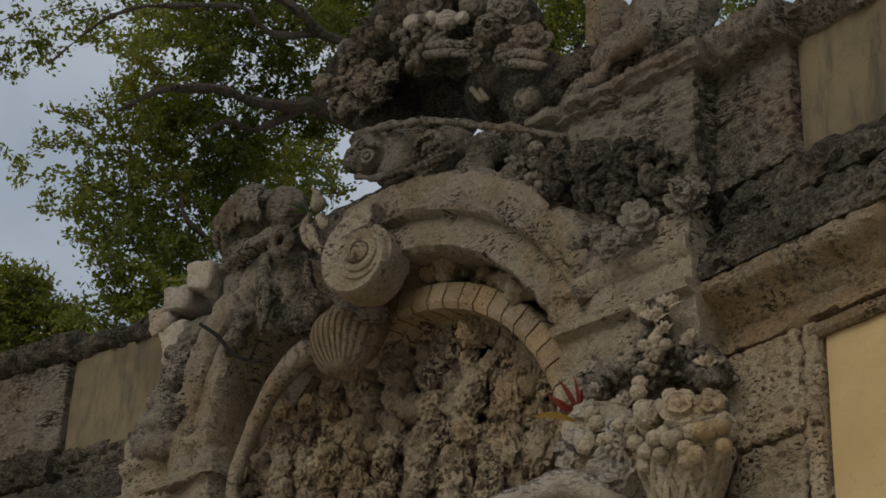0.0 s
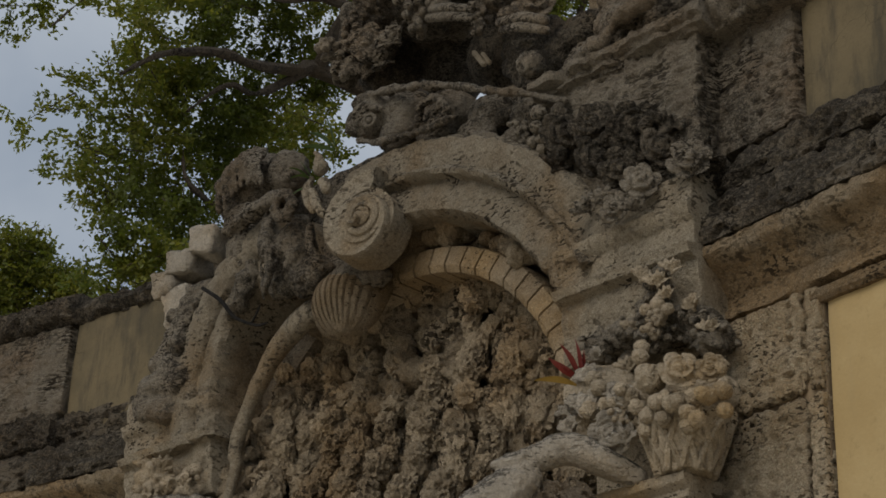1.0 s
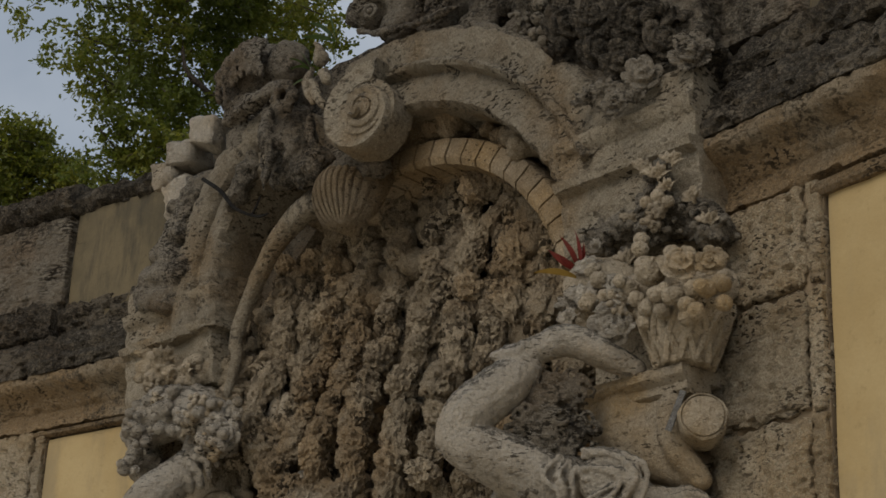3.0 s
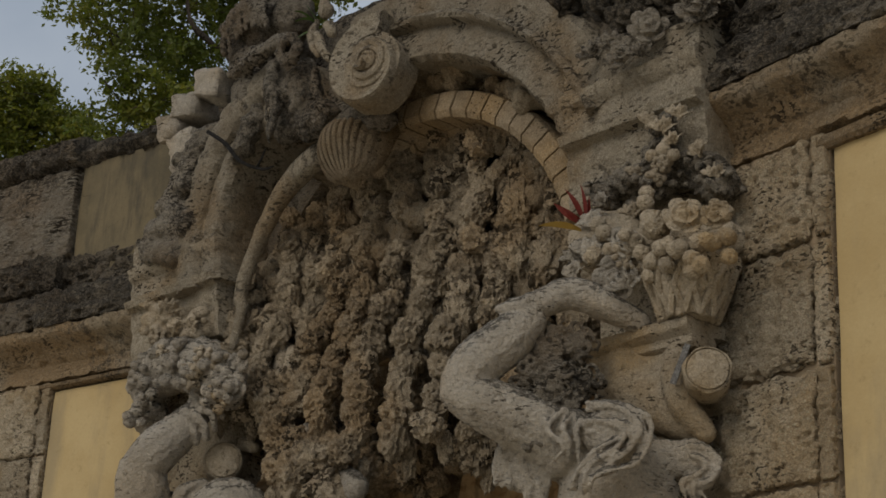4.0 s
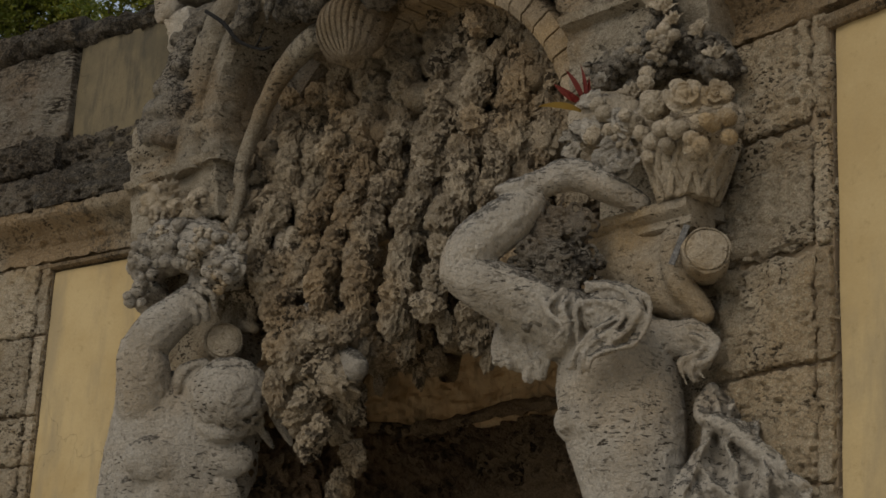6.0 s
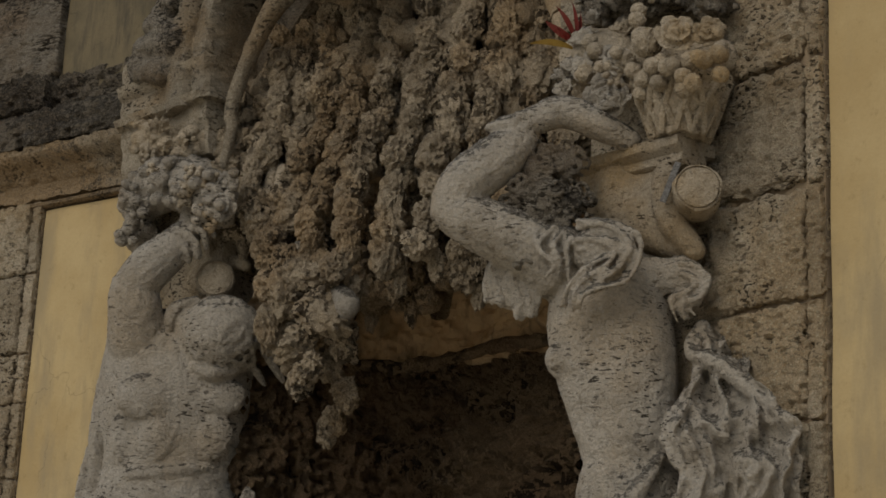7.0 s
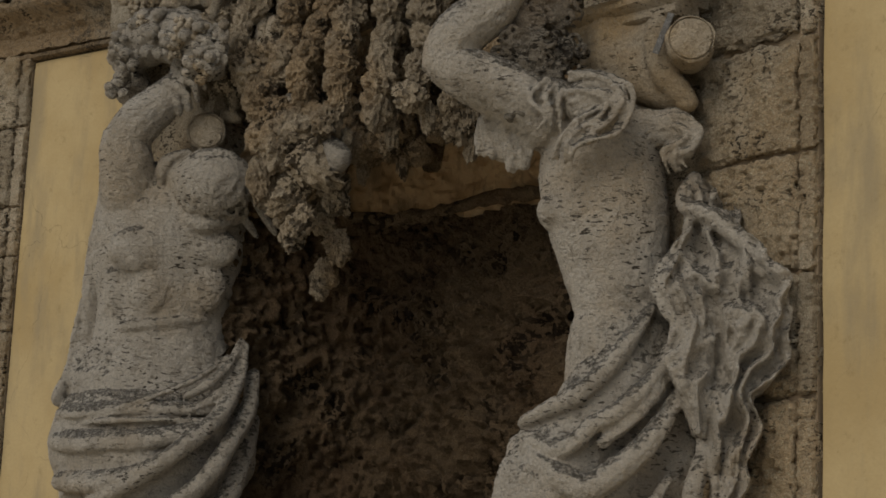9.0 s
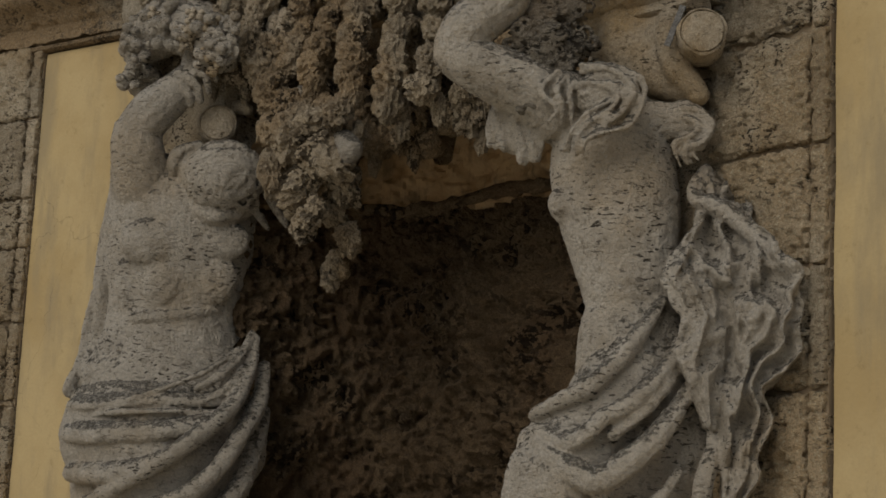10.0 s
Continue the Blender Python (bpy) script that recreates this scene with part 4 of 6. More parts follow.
tube(bm, ((0.802, 0.360, 6.246, 0.109), (0.856, 0.360, 6.350, 0.109), (1.041, 0.360, 6.397, 0.092)), 12)
sculpt("fruit_bed", bm, M_CRUST, urn, "", 0.02, 1, ((0.08, 0.06), (0.03, 0.025)))
scatter(urn, (("gourd", (0.586, 0.120, 6.665, 0.094)), ("rose", (0.842, 0.140, 6.509, 0.092)), ("pome", (0.691, 0.120, 6.488, 0.055)), ("grapes", (0.045, 0.080, 6.791, 0.116)), ("grapes", (0.191, 0.100, 6.819, 0.104)), ("grapes", (0.524, 0.100, 6.552, 0.083)),
    ("grapes", (-0.713, 0.200, 6.878, 0.123)), ("rose", (-0.380, 0.140, 6.815, 0.096)), ("leaf", (-0.147, 0.140, 6.715, 0.117)), ("leaf", (-0.345, 0.160, 6.670, 0.107)), ("rose", (-0.431, 0.200, 7.133, 0.104)), ("pome", (-0.246, 0.160, 7.119, 0.079)),
    ("grapes", (-0.583, 0.200, 7.002, 0.111)), ("leaf", (-0.458, 0.180, 6.657, 0.102)), ("rose", (0.113, 0.120, 7.037, 0.100)), ("pome", (0.457, 0.120, 6.875, 0.079)), ("rose", (0.681, 0.140, 6.746, 0.094)), ("pome", (-0.187, 0.140, 7.225, 0.085)),
    ("pome", (0.256, 0.140, 7.154, 0.100)), ("rose", (-0.061, 0.140, 7.345, 0.121)), ("rose", (0.551, 0.140, 7.044, 0.114)), ("pome", (-0.669, 0.240, 7.168, 0.075)), ("leaf", (0.792, 0.140, 6.262, 0.080)), ("pome", (0.852, 0.120, 6.150, 0.069))), GREY_SET, 6)
scatter(urn, (("pome", (0.090, 0.040, 6.898, 0.052)), ("pome", (0.349, 0.040, 6.799, 0.057)), ("pome", (0.209, 0.060, 6.887, 0.037)), ("pome", (0.435, 0.060, 6.782, 0.037))), {"pome": [fruit_mesh(44, M_FIGURE, "pome")]}, 7)
for a, b, c in (((0.210, 0.050, 6.713, 0.023), (0.360, 0.030, 6.649, 0.025), (0.483, 0.050, 6.596, 0.022)), ((0.180, 0.060, 6.680, 0.023), (0.351, 0.040, 6.608, 0.025), (0.495, 0.060, 6.543, 0.022)),
                ((0.696, 0.060, 6.425, 0.024), (0.870, 0.040, 6.370, 0.027), (1.000, 0.060, 6.306, 0.024)), ((0.707, 0.070, 6.384, 0.022), (0.861, 0.050, 6.326, 0.027), (0.998, 0.070, 6.256, 0.021))):
    part("ribbon", tube(bmesh.new(), (a, b, c), 10), M_GREY, urn)
for a, b in (((0.100, 0.450, 6.688, 0.015), (0.230, 0.400, 6.543, 0.017)), ((0.165, 0.450, 6.653, 0.012), (0.271, 0.400, 6.535, 0.014))):
    part("broken_stem", tube(bmesh.new(), (a, b), 8), M_FRUIT, urn)

# top stone with a curled edge beside the urn
bm = bmesh.new()
ball(bm, (1.548, 0.300, 6.295, 0.232), (1.0, 0.8, 1.2))
ball(bm, (1.327, 0.280, 6.233, 0.182), (1.1, 0.8, 0.8))
ball(bm, (1.099, 0.260, 6.139, 0.121), (1.1, 0.8, 0.7))
ball(bm, (1.240, 0.300, 6.467, 0.133), (0.8, 0.8, 1.2))
ball(bm, (1.667, 0.320, 6.432, 0.155), (1.0, 0.8, 1.2))
tube(bm, ((1.387, 0.100, 6.153, 0.041), (1.591, 0.060, 6.132, 0.045), (1.683, 0.060, 6.177, 0.040), (1.608, 0.080, 6.296, 0.030)), 10)
tube(bm, ((1.180, 0.100, 6.049, 0.046), (1.337, 0.080, 6.047, 0.041), (1.387, 0.100, 6.123, 0.031)), 10)
sculpt("attic_scroll", bm, M_GREY, front, "eroded scroll stone on the attic", 0.018, 2, ((0.1, 0.05), (0.035, 0.03)))
part("finial_post", stone_block(0.14, 0.14, 0.9, 0.015, 0.03, 0.008, 8, 3, at=(0.984, 0.500, 6.880)), M_ARCH, front)

# clusters under the impost and over the capital
basket = thing("fruit_basket", ARCH, "woven stone basket of carved fruit and flowers on the capital", "basket")
bm = bmesh.new()
BX, BY = 1.83, 0.03
for j in range(9):
    z = 3.92 + j * 0.026
    r = 0.088 + 0.0105 * j
    tube(bm, [((BX + r * math.cos(a)), BY + r * math.sin(a), z + 0.008 * math.sin(6 * a + j * math.pi), 0.017) for a in [q * math.pi / 12 for q in range(25)]], 6)
tube(bm, ((BX, BY, 3.96, 0.085), (BX, BY, 4.05, 0.13), (BX, BY, 4.1, 0.15)), 20)
wicker = sculpt("wicker", bm, M_FRUIT, basket, "plaited stone wicker", 0.008, 0, ((0.04, 0.008),))
for k in range(12):
    a = k * 2 * math.pi / 12
    for s in (1, -1):
        pts = [(BX + (0.110 + 0.0195 * q) * math.cos(a + s * 0.16 * q), BY + (0.110 + 0.0195 * q) * math.sin(a + s * 0.16 * q), 3.91 + 0.055 * q, 0.013) for q in range(5)]
        part("strap", tube(bmesh.new(), pts, 6, 0.6), M_FRUIT, wicker)
bm = bmesh.new()
ball(bm, (BX - 0.12, BY + 0.1, 4.24), (0.30, 0.22, 0.13))
ball(bm, (1.352, 0.080, 4.356, 0.143), (1.3, 1, 0.9))
sculpt("fruit_bed", bm, M_FRUIT, basket, "", 0.018, 1, ((0.06, 0.04), (0.02, 0.015)))
scatter(basket, (("pome", (1.819, -0.160, 4.240, 0.062)), ("rose", (1.964, -0.160, 4.236, 0.072)), ("rose", (2.063, -0.100, 4.238, 0.051)), ("pome", (2.000, -0.160, 4.059, 0.036)), ("pome", (2.070, -0.130, 4.116, 0.038)), ("pome", (2.113, -0.100, 4.136, 0.038)),
    ("pome", (1.735, -0.140, 4.154, 0.035)), ("pome", (1.800, -0.150, 4.101, 0.034)), ("pome", (1.878, -0.160, 4.067, 0.032)), ("pome", (1.767, -0.130, 4.058, 0.032)), ("pome", (1.901, -0.170, 4.141, 0.032)), ("pome", (1.956, -0.170, 4.111, 0.034)),
    ("leaf", (2.028, -0.160, 4.107, 0.055)), ("pome", (1.689, -0.120, 4.217, 0.033)), ("pome", (2.107, -0.080, 4.066, 0.034)), ("leaf", (1.639, -0.080, 4.347, 0.066)), ("grapes", (1.626, -0.100, 4.135, 0.061))), PALE_SET, 9, 20)
scatter(basket, (("rose", (1.586, -0.120, 4.093, 0.079)), ("leaf", (1.410, -0.060, 4.367, 0.081)), ("leaf", (1.553, -0.100, 4.258, 0.066)), ("rose", (1.460, -0.080, 4.252, 0.067)), ("leaf", (1.349, -0.060, 4.262, 0.077)), ("leaf", (1.300, -0.040, 4.185, 0.077)),
    ("leaf", (1.452, -0.040, 4.458, 0.064)), ("rose", (1.645, -0.120, 4.217, 0.053)), ("leaf", (1.675, -0.140, 4.025, 0.073)), ("leaf", (1.310, -0.040, 4.259, 0.077))), {**GREY_SET, "rose": [rose_mesh(71, M_FIGURE)], "leaf": [fruit_mesh(72, M_FIGURE, "leaf")]}, 10, 20)

hanging = thing("hanging_garland", ARCH, "hanging garland of small fruit and foliage under the impost", "carving", group="garlands under the imposts")
bm = bmesh.new()
rubble(bm, ((1.792, 0.000, 4.770, 0.05), (1.719, -0.020, 4.687, 0.065), (1.717, -0.020, 4.542, 0.07)), 60, 0.011, 0.026, 51)
rubble(bm, ((1.300, 0.050, 4.560, 0.07), (1.553, 0.040, 4.560, 0.09), (1.839, 0.040, 4.520, 0.10), (1.990, 0.060, 4.430, 0.08)), 170, 0.011, 0.028, 52)
tube(bm, ((1.300, 0.080, 4.580, 0.05), (1.553, 0.080, 4.580, 0.07), (1.839, 0.080, 4.549, 0.08), (1.961, 0.090, 4.449, 0.06)), 10)
sculpt("garland_bed", bm, M_GREY, hanging, "", 0.009, 0, ((0.05, 0.03), (0.02, 0.015)))
scatter(hanging, (("leaf", (1.845, -0.060, 4.713, 0.062)), ("leaf", (1.675, -0.050, 4.733, 0.063)), ("leaf", (1.780, -0.070, 4.669, 0.067)), ("leaf", (1.829, -0.060, 4.609, 0.053)), ("grapes", (1.769, -0.060, 4.531, 0.066)), ("pome", (1.720, -0.070, 4.585, 0.027)), ("pome", (1.831, -0.070, 4.557, 0.026)), ("pome", (1.788, -0.080, 4.591, 0.029)),
    ("leaf", (1.577, -0.010, 4.554, 0.054)), ("leaf", (1.905, 0.000, 4.558, 0.066)), ("leaf", (1.969, 0.020, 4.451, 0.061))), PALE_SET, 12, 20)
bm = bmesh.new()
rubble(bm, ((-1.690, -0.020, 4.740, 0.06), (-1.803, -0.020, 4.655, 0.08), (-1.615, 0.000, 4.589, 0.09), (-1.361, 0.030, 4.604, 0.09)), 150, 0.014, 0.038, 53)
tube(bm, ((-1.658, 0.030, 4.718, 0.05), (-1.803, 0.030, 4.655, 0.06), (-1.615, 0.050, 4.589, 0.06), (-1.361, 0.080, 4.604, 0.06)), 10)
far_hang = thing("hanging_garland", ARCH, "hanging garland of small fruit and foliage under the impost", "carving", group="garlands under the imposts")
sculpt("garland_bed", bm, M_FRUIT, far_hang, "", 0.009, 0, ((0.05, 0.03), (0.02, 0.015)))
scatter(far_hang, (("leaf", (-1.782, -0.050, 4.716, 0.072)), ("leaf", (-1.574, -0.060, 4.668, 0.077)), ("leaf", (-1.522, -0.060, 4.564, 0.070)), ("leaf", (-1.746, -0.050, 4.599, 0.066)), ("leaf", (-1.409, 0.000, 4.571, 0.076)), ("grapes", (-1.674, -0.040, 4.540, 0.065))), PALE_SET, 13, 20)

# fruit heap over the far figure
heap = thing("fruit_basket", ARCH, "heap of carved fruit and flowers above the bearded figure", "basket")
bm = bmesh.new()
tube(bm, ((-1.948, 0.080, 4.360, 0.103), (-1.697, 0.060, 4.431, 0.143), (-1.388, 0.060, 4.370, 0.145), (-1.202, 0.080, 4.220, 0.114)), 12)
ball(bm, (-1.897, 0.100, 4.200, 0.108), (0.9, 1, 1.0))
sculpt("fruit_bed", bm, M_FIGURE, heap, "", 0.016, 1, ((0.06, 0.05), (0.025, 0.02)))
random.seed(21)
FAR_HEAP = ((-1.820, -0.040, 4.338, 0.060), (-1.753, -0.040, 4.402, 0.065), (-1.592, -0.050, 4.444, 0.070), (-1.415, -0.050, 4.423, 0.069), (-1.242, -0.060, 4.341, 0.074), (-1.480, -0.080, 4.323, 0.064), (-1.650, -0.060, 4.270, 0.059), (-1.787, -0.030, 4.211, 0.053), (-1.813, -0.020, 4.127, 0.053), (-1.106, -0.050, 4.287, 0.067), (-1.010, -0.040, 4.170, 0.072), (-1.080, -0.050, 4.108, 0.067), (-1.300, -0.080, 4.274, 0.063), (-1.010, 0.000, 4.281, 0.067))
scatter(heap, [(random.choice(("rose", "leaf", "grapes")), p) for p in FAR_HEAP], {"pome": PALE_SET["pome"], "rose": [rose_mesh(81, M_FIGURE)], "leaf": [fruit_mesh(82, M_FIGURE, "leaf")], "grapes": PALE_SET["grapes"]}, 15, 20)

random.seed(22)
SMALL_FRUIT = [fruit_mesh(90 + k, M_FIGURE, "pome") for k in range(3)]
for p in FAR_HEAP:
    for k in range(4):
        d = Vector((random.uniform(-1, 1), random.uniform(-0.9, -0.2), random.uniform(-1, 1))) * p[3] * 1.05
        r = random.uniform(0.022, 0.036)
        part("fruit", random.choice(SMALL_FRUIT), None, heap, m=pose(p[0] + d.x, p[1] + d.y, p[2] + d.z, random.uniform(0, 90), 0, random.uniform(0, 90)) @ Matrix.Diagonal((r, r, r, 1)))
random.seed(23)
CROWD = ((1.712, -0.130, 4.254, 0.065), (1.897, -0.150, 4.099, 0.064), (2.042, -0.130, 4.068, 0.055), (1.773, -0.100, 4.352, 0.066), (1.490, -0.080, 4.292, 0.076), (2.070, -0.060, 4.237, 0.051), (1.597, -0.100, 4.165, 0.066))
for p in CROWD:
    for k in range(4):
        d = Vector((random.uniform(-1, 1), random.uniform(-0.6, 0.1), random.uniform(-1, 1))) * p[3]
        r = random.uniform(0.024, 0.04)
        part("fruit", random.choice(PALE_SET["pome"]), None, basket, m=pose(p[0] + d.x, p[1] + d.y, p[2] + d.z, random.uniform(0, 90), 0, random.uniform(0, 90)) @ Matrix.Diagonal((r, r, r, 1)))


# ---- the two bearing figures, each one carved mesh ----
def figure(name, bm, m, label):
    ob = solid(name, bm, M_FIGURE, m, label, "statue")
    return carve(ob, 0.0068, 5, ((0.16, 0.012), (0.05, 0.009), (0.018, 0.008)))


NEAR, FAR = pose(0.7467, 6.8110, 0, 0, 0, -6.256), pose(-1.2868, 9.2188, 0, 0, 0, 7.946)

bm = bmesh.new()
# trunk
trunk(bm, ((-0.064, 0.030, 3.328, 0.231), (-0.063, 0.020, 3.216, 0.238), (-0.047, 0.020, 3.107, 0.242), (-0.027, 0.010, 2.997, 0.224), (-0.008, 0.010, 2.890, 0.206), (0.008, 0.000, 2.782, 0.184), (0.023, 0.000, 2.687, 0.167), (0.022, 0.000, 2.571, 0.196), (0.020, 0.000, 2.466, 0.204)), 0.75)
ball(bm, (-0.065, 0.000, 3.364, 0.225), (0.95, 0.62, 0.75))
ball(bm, (0.045, 0.020, 3.320, 0.130), (0.9, 0.8, 0.8))
ball(bm, (-0.223, -0.020, 3.068, 0.085), (0.95, 1.1, 0.95))
ball(bm, (-0.110, -0.080, 3.075, 0.125), (1.1, 0.6, 0.95))
# near arm folded over the head, and the other forearm crossing above
tube(bm, ((-0.264, 0.000, 3.425, 0.133), (-0.392, -0.060, 3.505, 0.124), (-0.561, -0.120, 3.558, 0.107), (-0.665, -0.140, 3.610, 0.085)), 14)
tube(bm, ((-0.665, -0.140, 3.621, 0.081), (-0.620, -0.140, 3.711, 0.098), (-0.507, -0.120, 3.810, 0.099), (-0.426, -0.080, 3.904, 0.078)), 14)
tube(bm, ((-0.492, -0.100, 3.953, 0.039), (-0.385, -0.080, 3.985, 0.057), (-0.257, -0.060, 4.036, 0.066), (-0.125, -0.060, 3.984, 0.061), (0.006, -0.040, 3.924, 0.044)), 12)
tube(bm, ((-0.534, -0.120, 3.946, 0.019), (-0.468, -0.140, 3.951, 0.026), (-0.416, -0.120, 3.994, 0.022)), 8)
tube(bm, ((-0.511, -0.120, 3.923, 0.017), (-0.445, -0.140, 3.922, 0.024), (-0.393, -0.120, 3.948, 0.019)), 8)
# head thrown back, hair in locks
ball(bm, (-0.252, -0.100, 3.486, 0.098), (0.9, 0.9, 0.85), (0, 25, 0))
ball(bm, (-0.105, -0.060, 3.489, 0.111), (0.95, 0.9, 0.95))
ball(bm, (-0.096, -0.160, 3.446, 0.114), (0.98, 0.8, 0.86))
ball(bm, (-0.433, 0.010, 3.346, 0.077), (0.95, 0.6, 1.15))
locks(bm, ((-0.186, -0.220, 3.497, 0.011), (-0.092, -0.255, 3.500, 0.012), (-0.009, -0.255, 3.450, 0.012), (-0.039, -0.255, 3.362, 0.011), (-0.130, -0.255, 3.318, 0.011), (-0.190, -0.250, 3.268, 0.010), (-0.206, -0.220, 3.214, 0.007)), 7, 0.06, 0.012)
locks(bm, ((-0.240, -0.180, 3.518, 0.013), (-0.279, -0.200, 3.457, 0.014), (-0.246, -0.200, 3.393, 0.013), (-0.256, -0.170, 3.336, 0.010)), 3, 0.05, 0.012, 2.0)
locks(bm, ((0.049, -0.050, 3.428, 0.011), (0.129, -0.090, 3.397, 0.013), (0.207, -0.120, 3.395, 0.013), (0.269, -0.140, 3.352, 0.012), (0.249, -0.150, 3.294, 0.012), (0.197, -0.140, 3.265, 0.010), (0.219, -0.130, 3.204, 0.006)), 6, 0.042, 0.010, 3.0)
ball(bm, (0.178, 0.020, 3.392, 0.072), (1.35, 0.45, 0.75))
locks(bm, ((0.092, -0.040, 3.392, 0.011), (0.155, -0.080, 3.361, 0.013), (0.217, -0.100, 3.331, 0.010), (0.189, -0.100, 3.288, 0.008)), 4, 0.03, 0.01, 1.0)
locks(bm, ((-0.450, -0.050, 3.457, 0.015), (-0.480, -0.040, 3.400, 0.017), (-0.489, -0.030, 3.336, 0.017), (-0.503, -0.020, 3.279, 0.011)), 5, 0.05, 0.012)
locks(bm, ((-0.386, -0.040, 3.435, 0.015), (-0.398, -0.030, 3.360, 0.017), (-0.388, -0.020, 3.297, 0.017), (-0.369, -0.010, 3.234, 0.011)), 5, 0.055, 0.012, 1.0)
ball(bm, (-0.456, -0.010, 3.379, 0.073), (1.0, 0.5, 1.0))
ball(bm, (-0.395, 0.000, 3.335, 0.068), (1.0, 0.5, 1.1))
# hip, thigh and knee under the cloth
tube(bm, ((0.037, -0.010, 2.465, 0.174), (-0.123, -0.100, 2.186, 0.163), (-0.229, -0.120, 2.035, 0.186), (-0.257, -0.100, 1.814, 0.170), (-0.205, -0.040, 1.242, 0.140)), 16)
tube(bm, ((0.125, 0.030, 2.494, 0.167), (0.164, 0.030, 2.163, 0.190), (0.143, 0.050, 1.754, 0.193), (0.133, 0.080, 0.959, 0.161), (0.148, 0.100, 0.363, 0.169)), 16)
ball(bm, (-0.260, -0.100, 2.146, 0.126), (1.0, 0.8, 0.95))
# cloth drawn from the knee up to the hip, with a rolled hem
drape(bm, ((-0.277, -0.120, 2.246), (-0.346, -0.120, 2.172), (-0.384, -0.120, 2.099), (-0.414, -0.100, 2.008), (-0.416, -0.080, 1.807)), ((0.161, -0.040, 2.653), (0.226, -0.050, 2.487), (0.290, -0.050, 2.335), (0.328, -0.060, 2.162), (0.334, -0.050, 1.840)), 3.1, 0.05, 0.10, 0.05, 0.6, 70, 90, lean=0.1)
tube(bm, ((0.139, -0.110, 2.699, 0.021), (0.069, -0.170, 2.590, 0.035), (-0.025, -0.210, 2.452, 0.041), (-0.131, -0.240, 2.353, 0.038), (-0.230, -0.220, 2.307, 0.032), (-0.319, -0.150, 2.259, 0.027)), 10, 0.8)
tube(bm, ((-0.300, -0.210, 2.201, 0.032), (-0.200, -0.270, 2.155, 0.040), (-0.121, -0.290, 2.192, 0.036), (-0.075, -0.290, 2.245, 0.034), (0.005, -0.280, 2.289, 0.036), (0.089, -0.250, 2.364, 0.036), (0.168, -0.200, 2.470, 0.030), (0.202, -0.150, 2.560, 0.020)), 10)
tube(bm, ((-0.032, -0.270, 2.189, 0.026), (0.060, -0.260, 2.269, 0.028), (0.138, -0.230, 2.360, 0.026), (0.197, -0.170, 2.464, 0.018)), 10)
tube(bm, ((-0.302, -0.220, 2.163, 0.030), (-0.197, -0.280, 2.077, 0.048), (-0.086, -0.300, 2.026, 0.055), (0.005, -0.290, 2.082, 0.051), (0.102, -0.270, 2.166, 0.048), (0.172, -0.230, 2.264, 0.040), (0.231, -0.180, 2.373, 0.026)), 10)
tube(bm, ((-0.277, -0.230, 2.147, 0.022), (-0.245, -0.250, 2.047, 0.026), (-0.188, -0.260, 1.910, 0.028)), 8)
tube(bm, ((-0.330, -0.190, 2.133, 0.018), (-0.342, -0.200, 2.027, 0.022), (-0.356, -0.200, 1.867, 0.024)), 8)
tube(bm, ((-0.075, -0.280, 1.973, 0.028), (0.006, -0.270, 1.908, 0.032), (0.123, -0.250, 1.963, 0.024), (0.201, -0.210, 2.067, 0.018)), 8)
tube(bm, ((0.328, -0.190, 2.284, 0.026), (0.325, -0.220, 2.151, 0.034), (0.291, -0.240, 2.049, 0.038), (0.267, -0.230, 1.891, 0.038)), 10)
# loose cloth blown back against the wall
drape(bm, ((0.264, -0.050, 3.168), (0.241, -0.100, 2.982), (0.230, -0.160, 2.823), (0.311, -0.220, 2.630), (0.329, -0.240, 2.446), (0.342, -0.220, 2.249), (0.352, -0.200, 1.953)),
      ((0.316, -0.080, 3.192), (0.479, -0.260, 2.939), (0.583, -0.360, 2.797), (0.610, -0.390, 2.653), (0.591, -0.390, 2.495), (0.510, -0.360, 2.358), (0.518, -0.340, 2.175), (0.430, -0.310, 1.970)), 2.7, 0.085, 0.0, 0.09, 2.0, 120, 110, lean=0.8, down=True, stray=0.3)
tube(bm, ((0.284, -0.070, 3.190, 0.036), (0.241, -0.140, 3.079, 0.043), (0.348, -0.220, 3.014, 0.049), (0.462, -0.290, 2.900, 0.040), (0.569, -0.340, 2.804, 0.020)), 12, 0.7)
# cloth that falls in turns beside the hip
drape(bm, ((0.247, -0.160, 2.970), (0.155, -0.200, 2.855), (0.120, -0.220, 2.756), (0.199, -0.240, 2.624), (0.177, -0.250, 2.488), (0.223, -0.240, 2.390), (0.287, -0.220, 2.235)), ((0.284, -0.150, 2.981), (0.264, -0.200, 2.858), (0.256, -0.230, 2.750), (0.353, -0.270, 2.588), (0.359, -0.270, 2.483), (0.341, -0.260, 2.364), (0.329, -0.240, 2.226)), 2.6, 0.05, 0.03, 0.07, 4.0, 50, 90, lean=0.6, stray=0.12)
tube(bm, ((0.148, -0.210, 2.795, 0.022), (0.185, -0.250, 2.662, 0.028), (0.285, -0.270, 2.606, 0.028), (0.346, -0.260, 2.581, 0.020)), 10, 0.8)
tube(bm, ((0.345, -0.280, 2.566, 0.018), (0.258, -0.290, 2.529, 0.024), (0.189, -0.270, 2.490, 0.018)), 10)
figure("caryatid_statue", bm, NEAR, "weathered pale stone female figure with raised arms and blown drapery")

bm = bmesh.new()
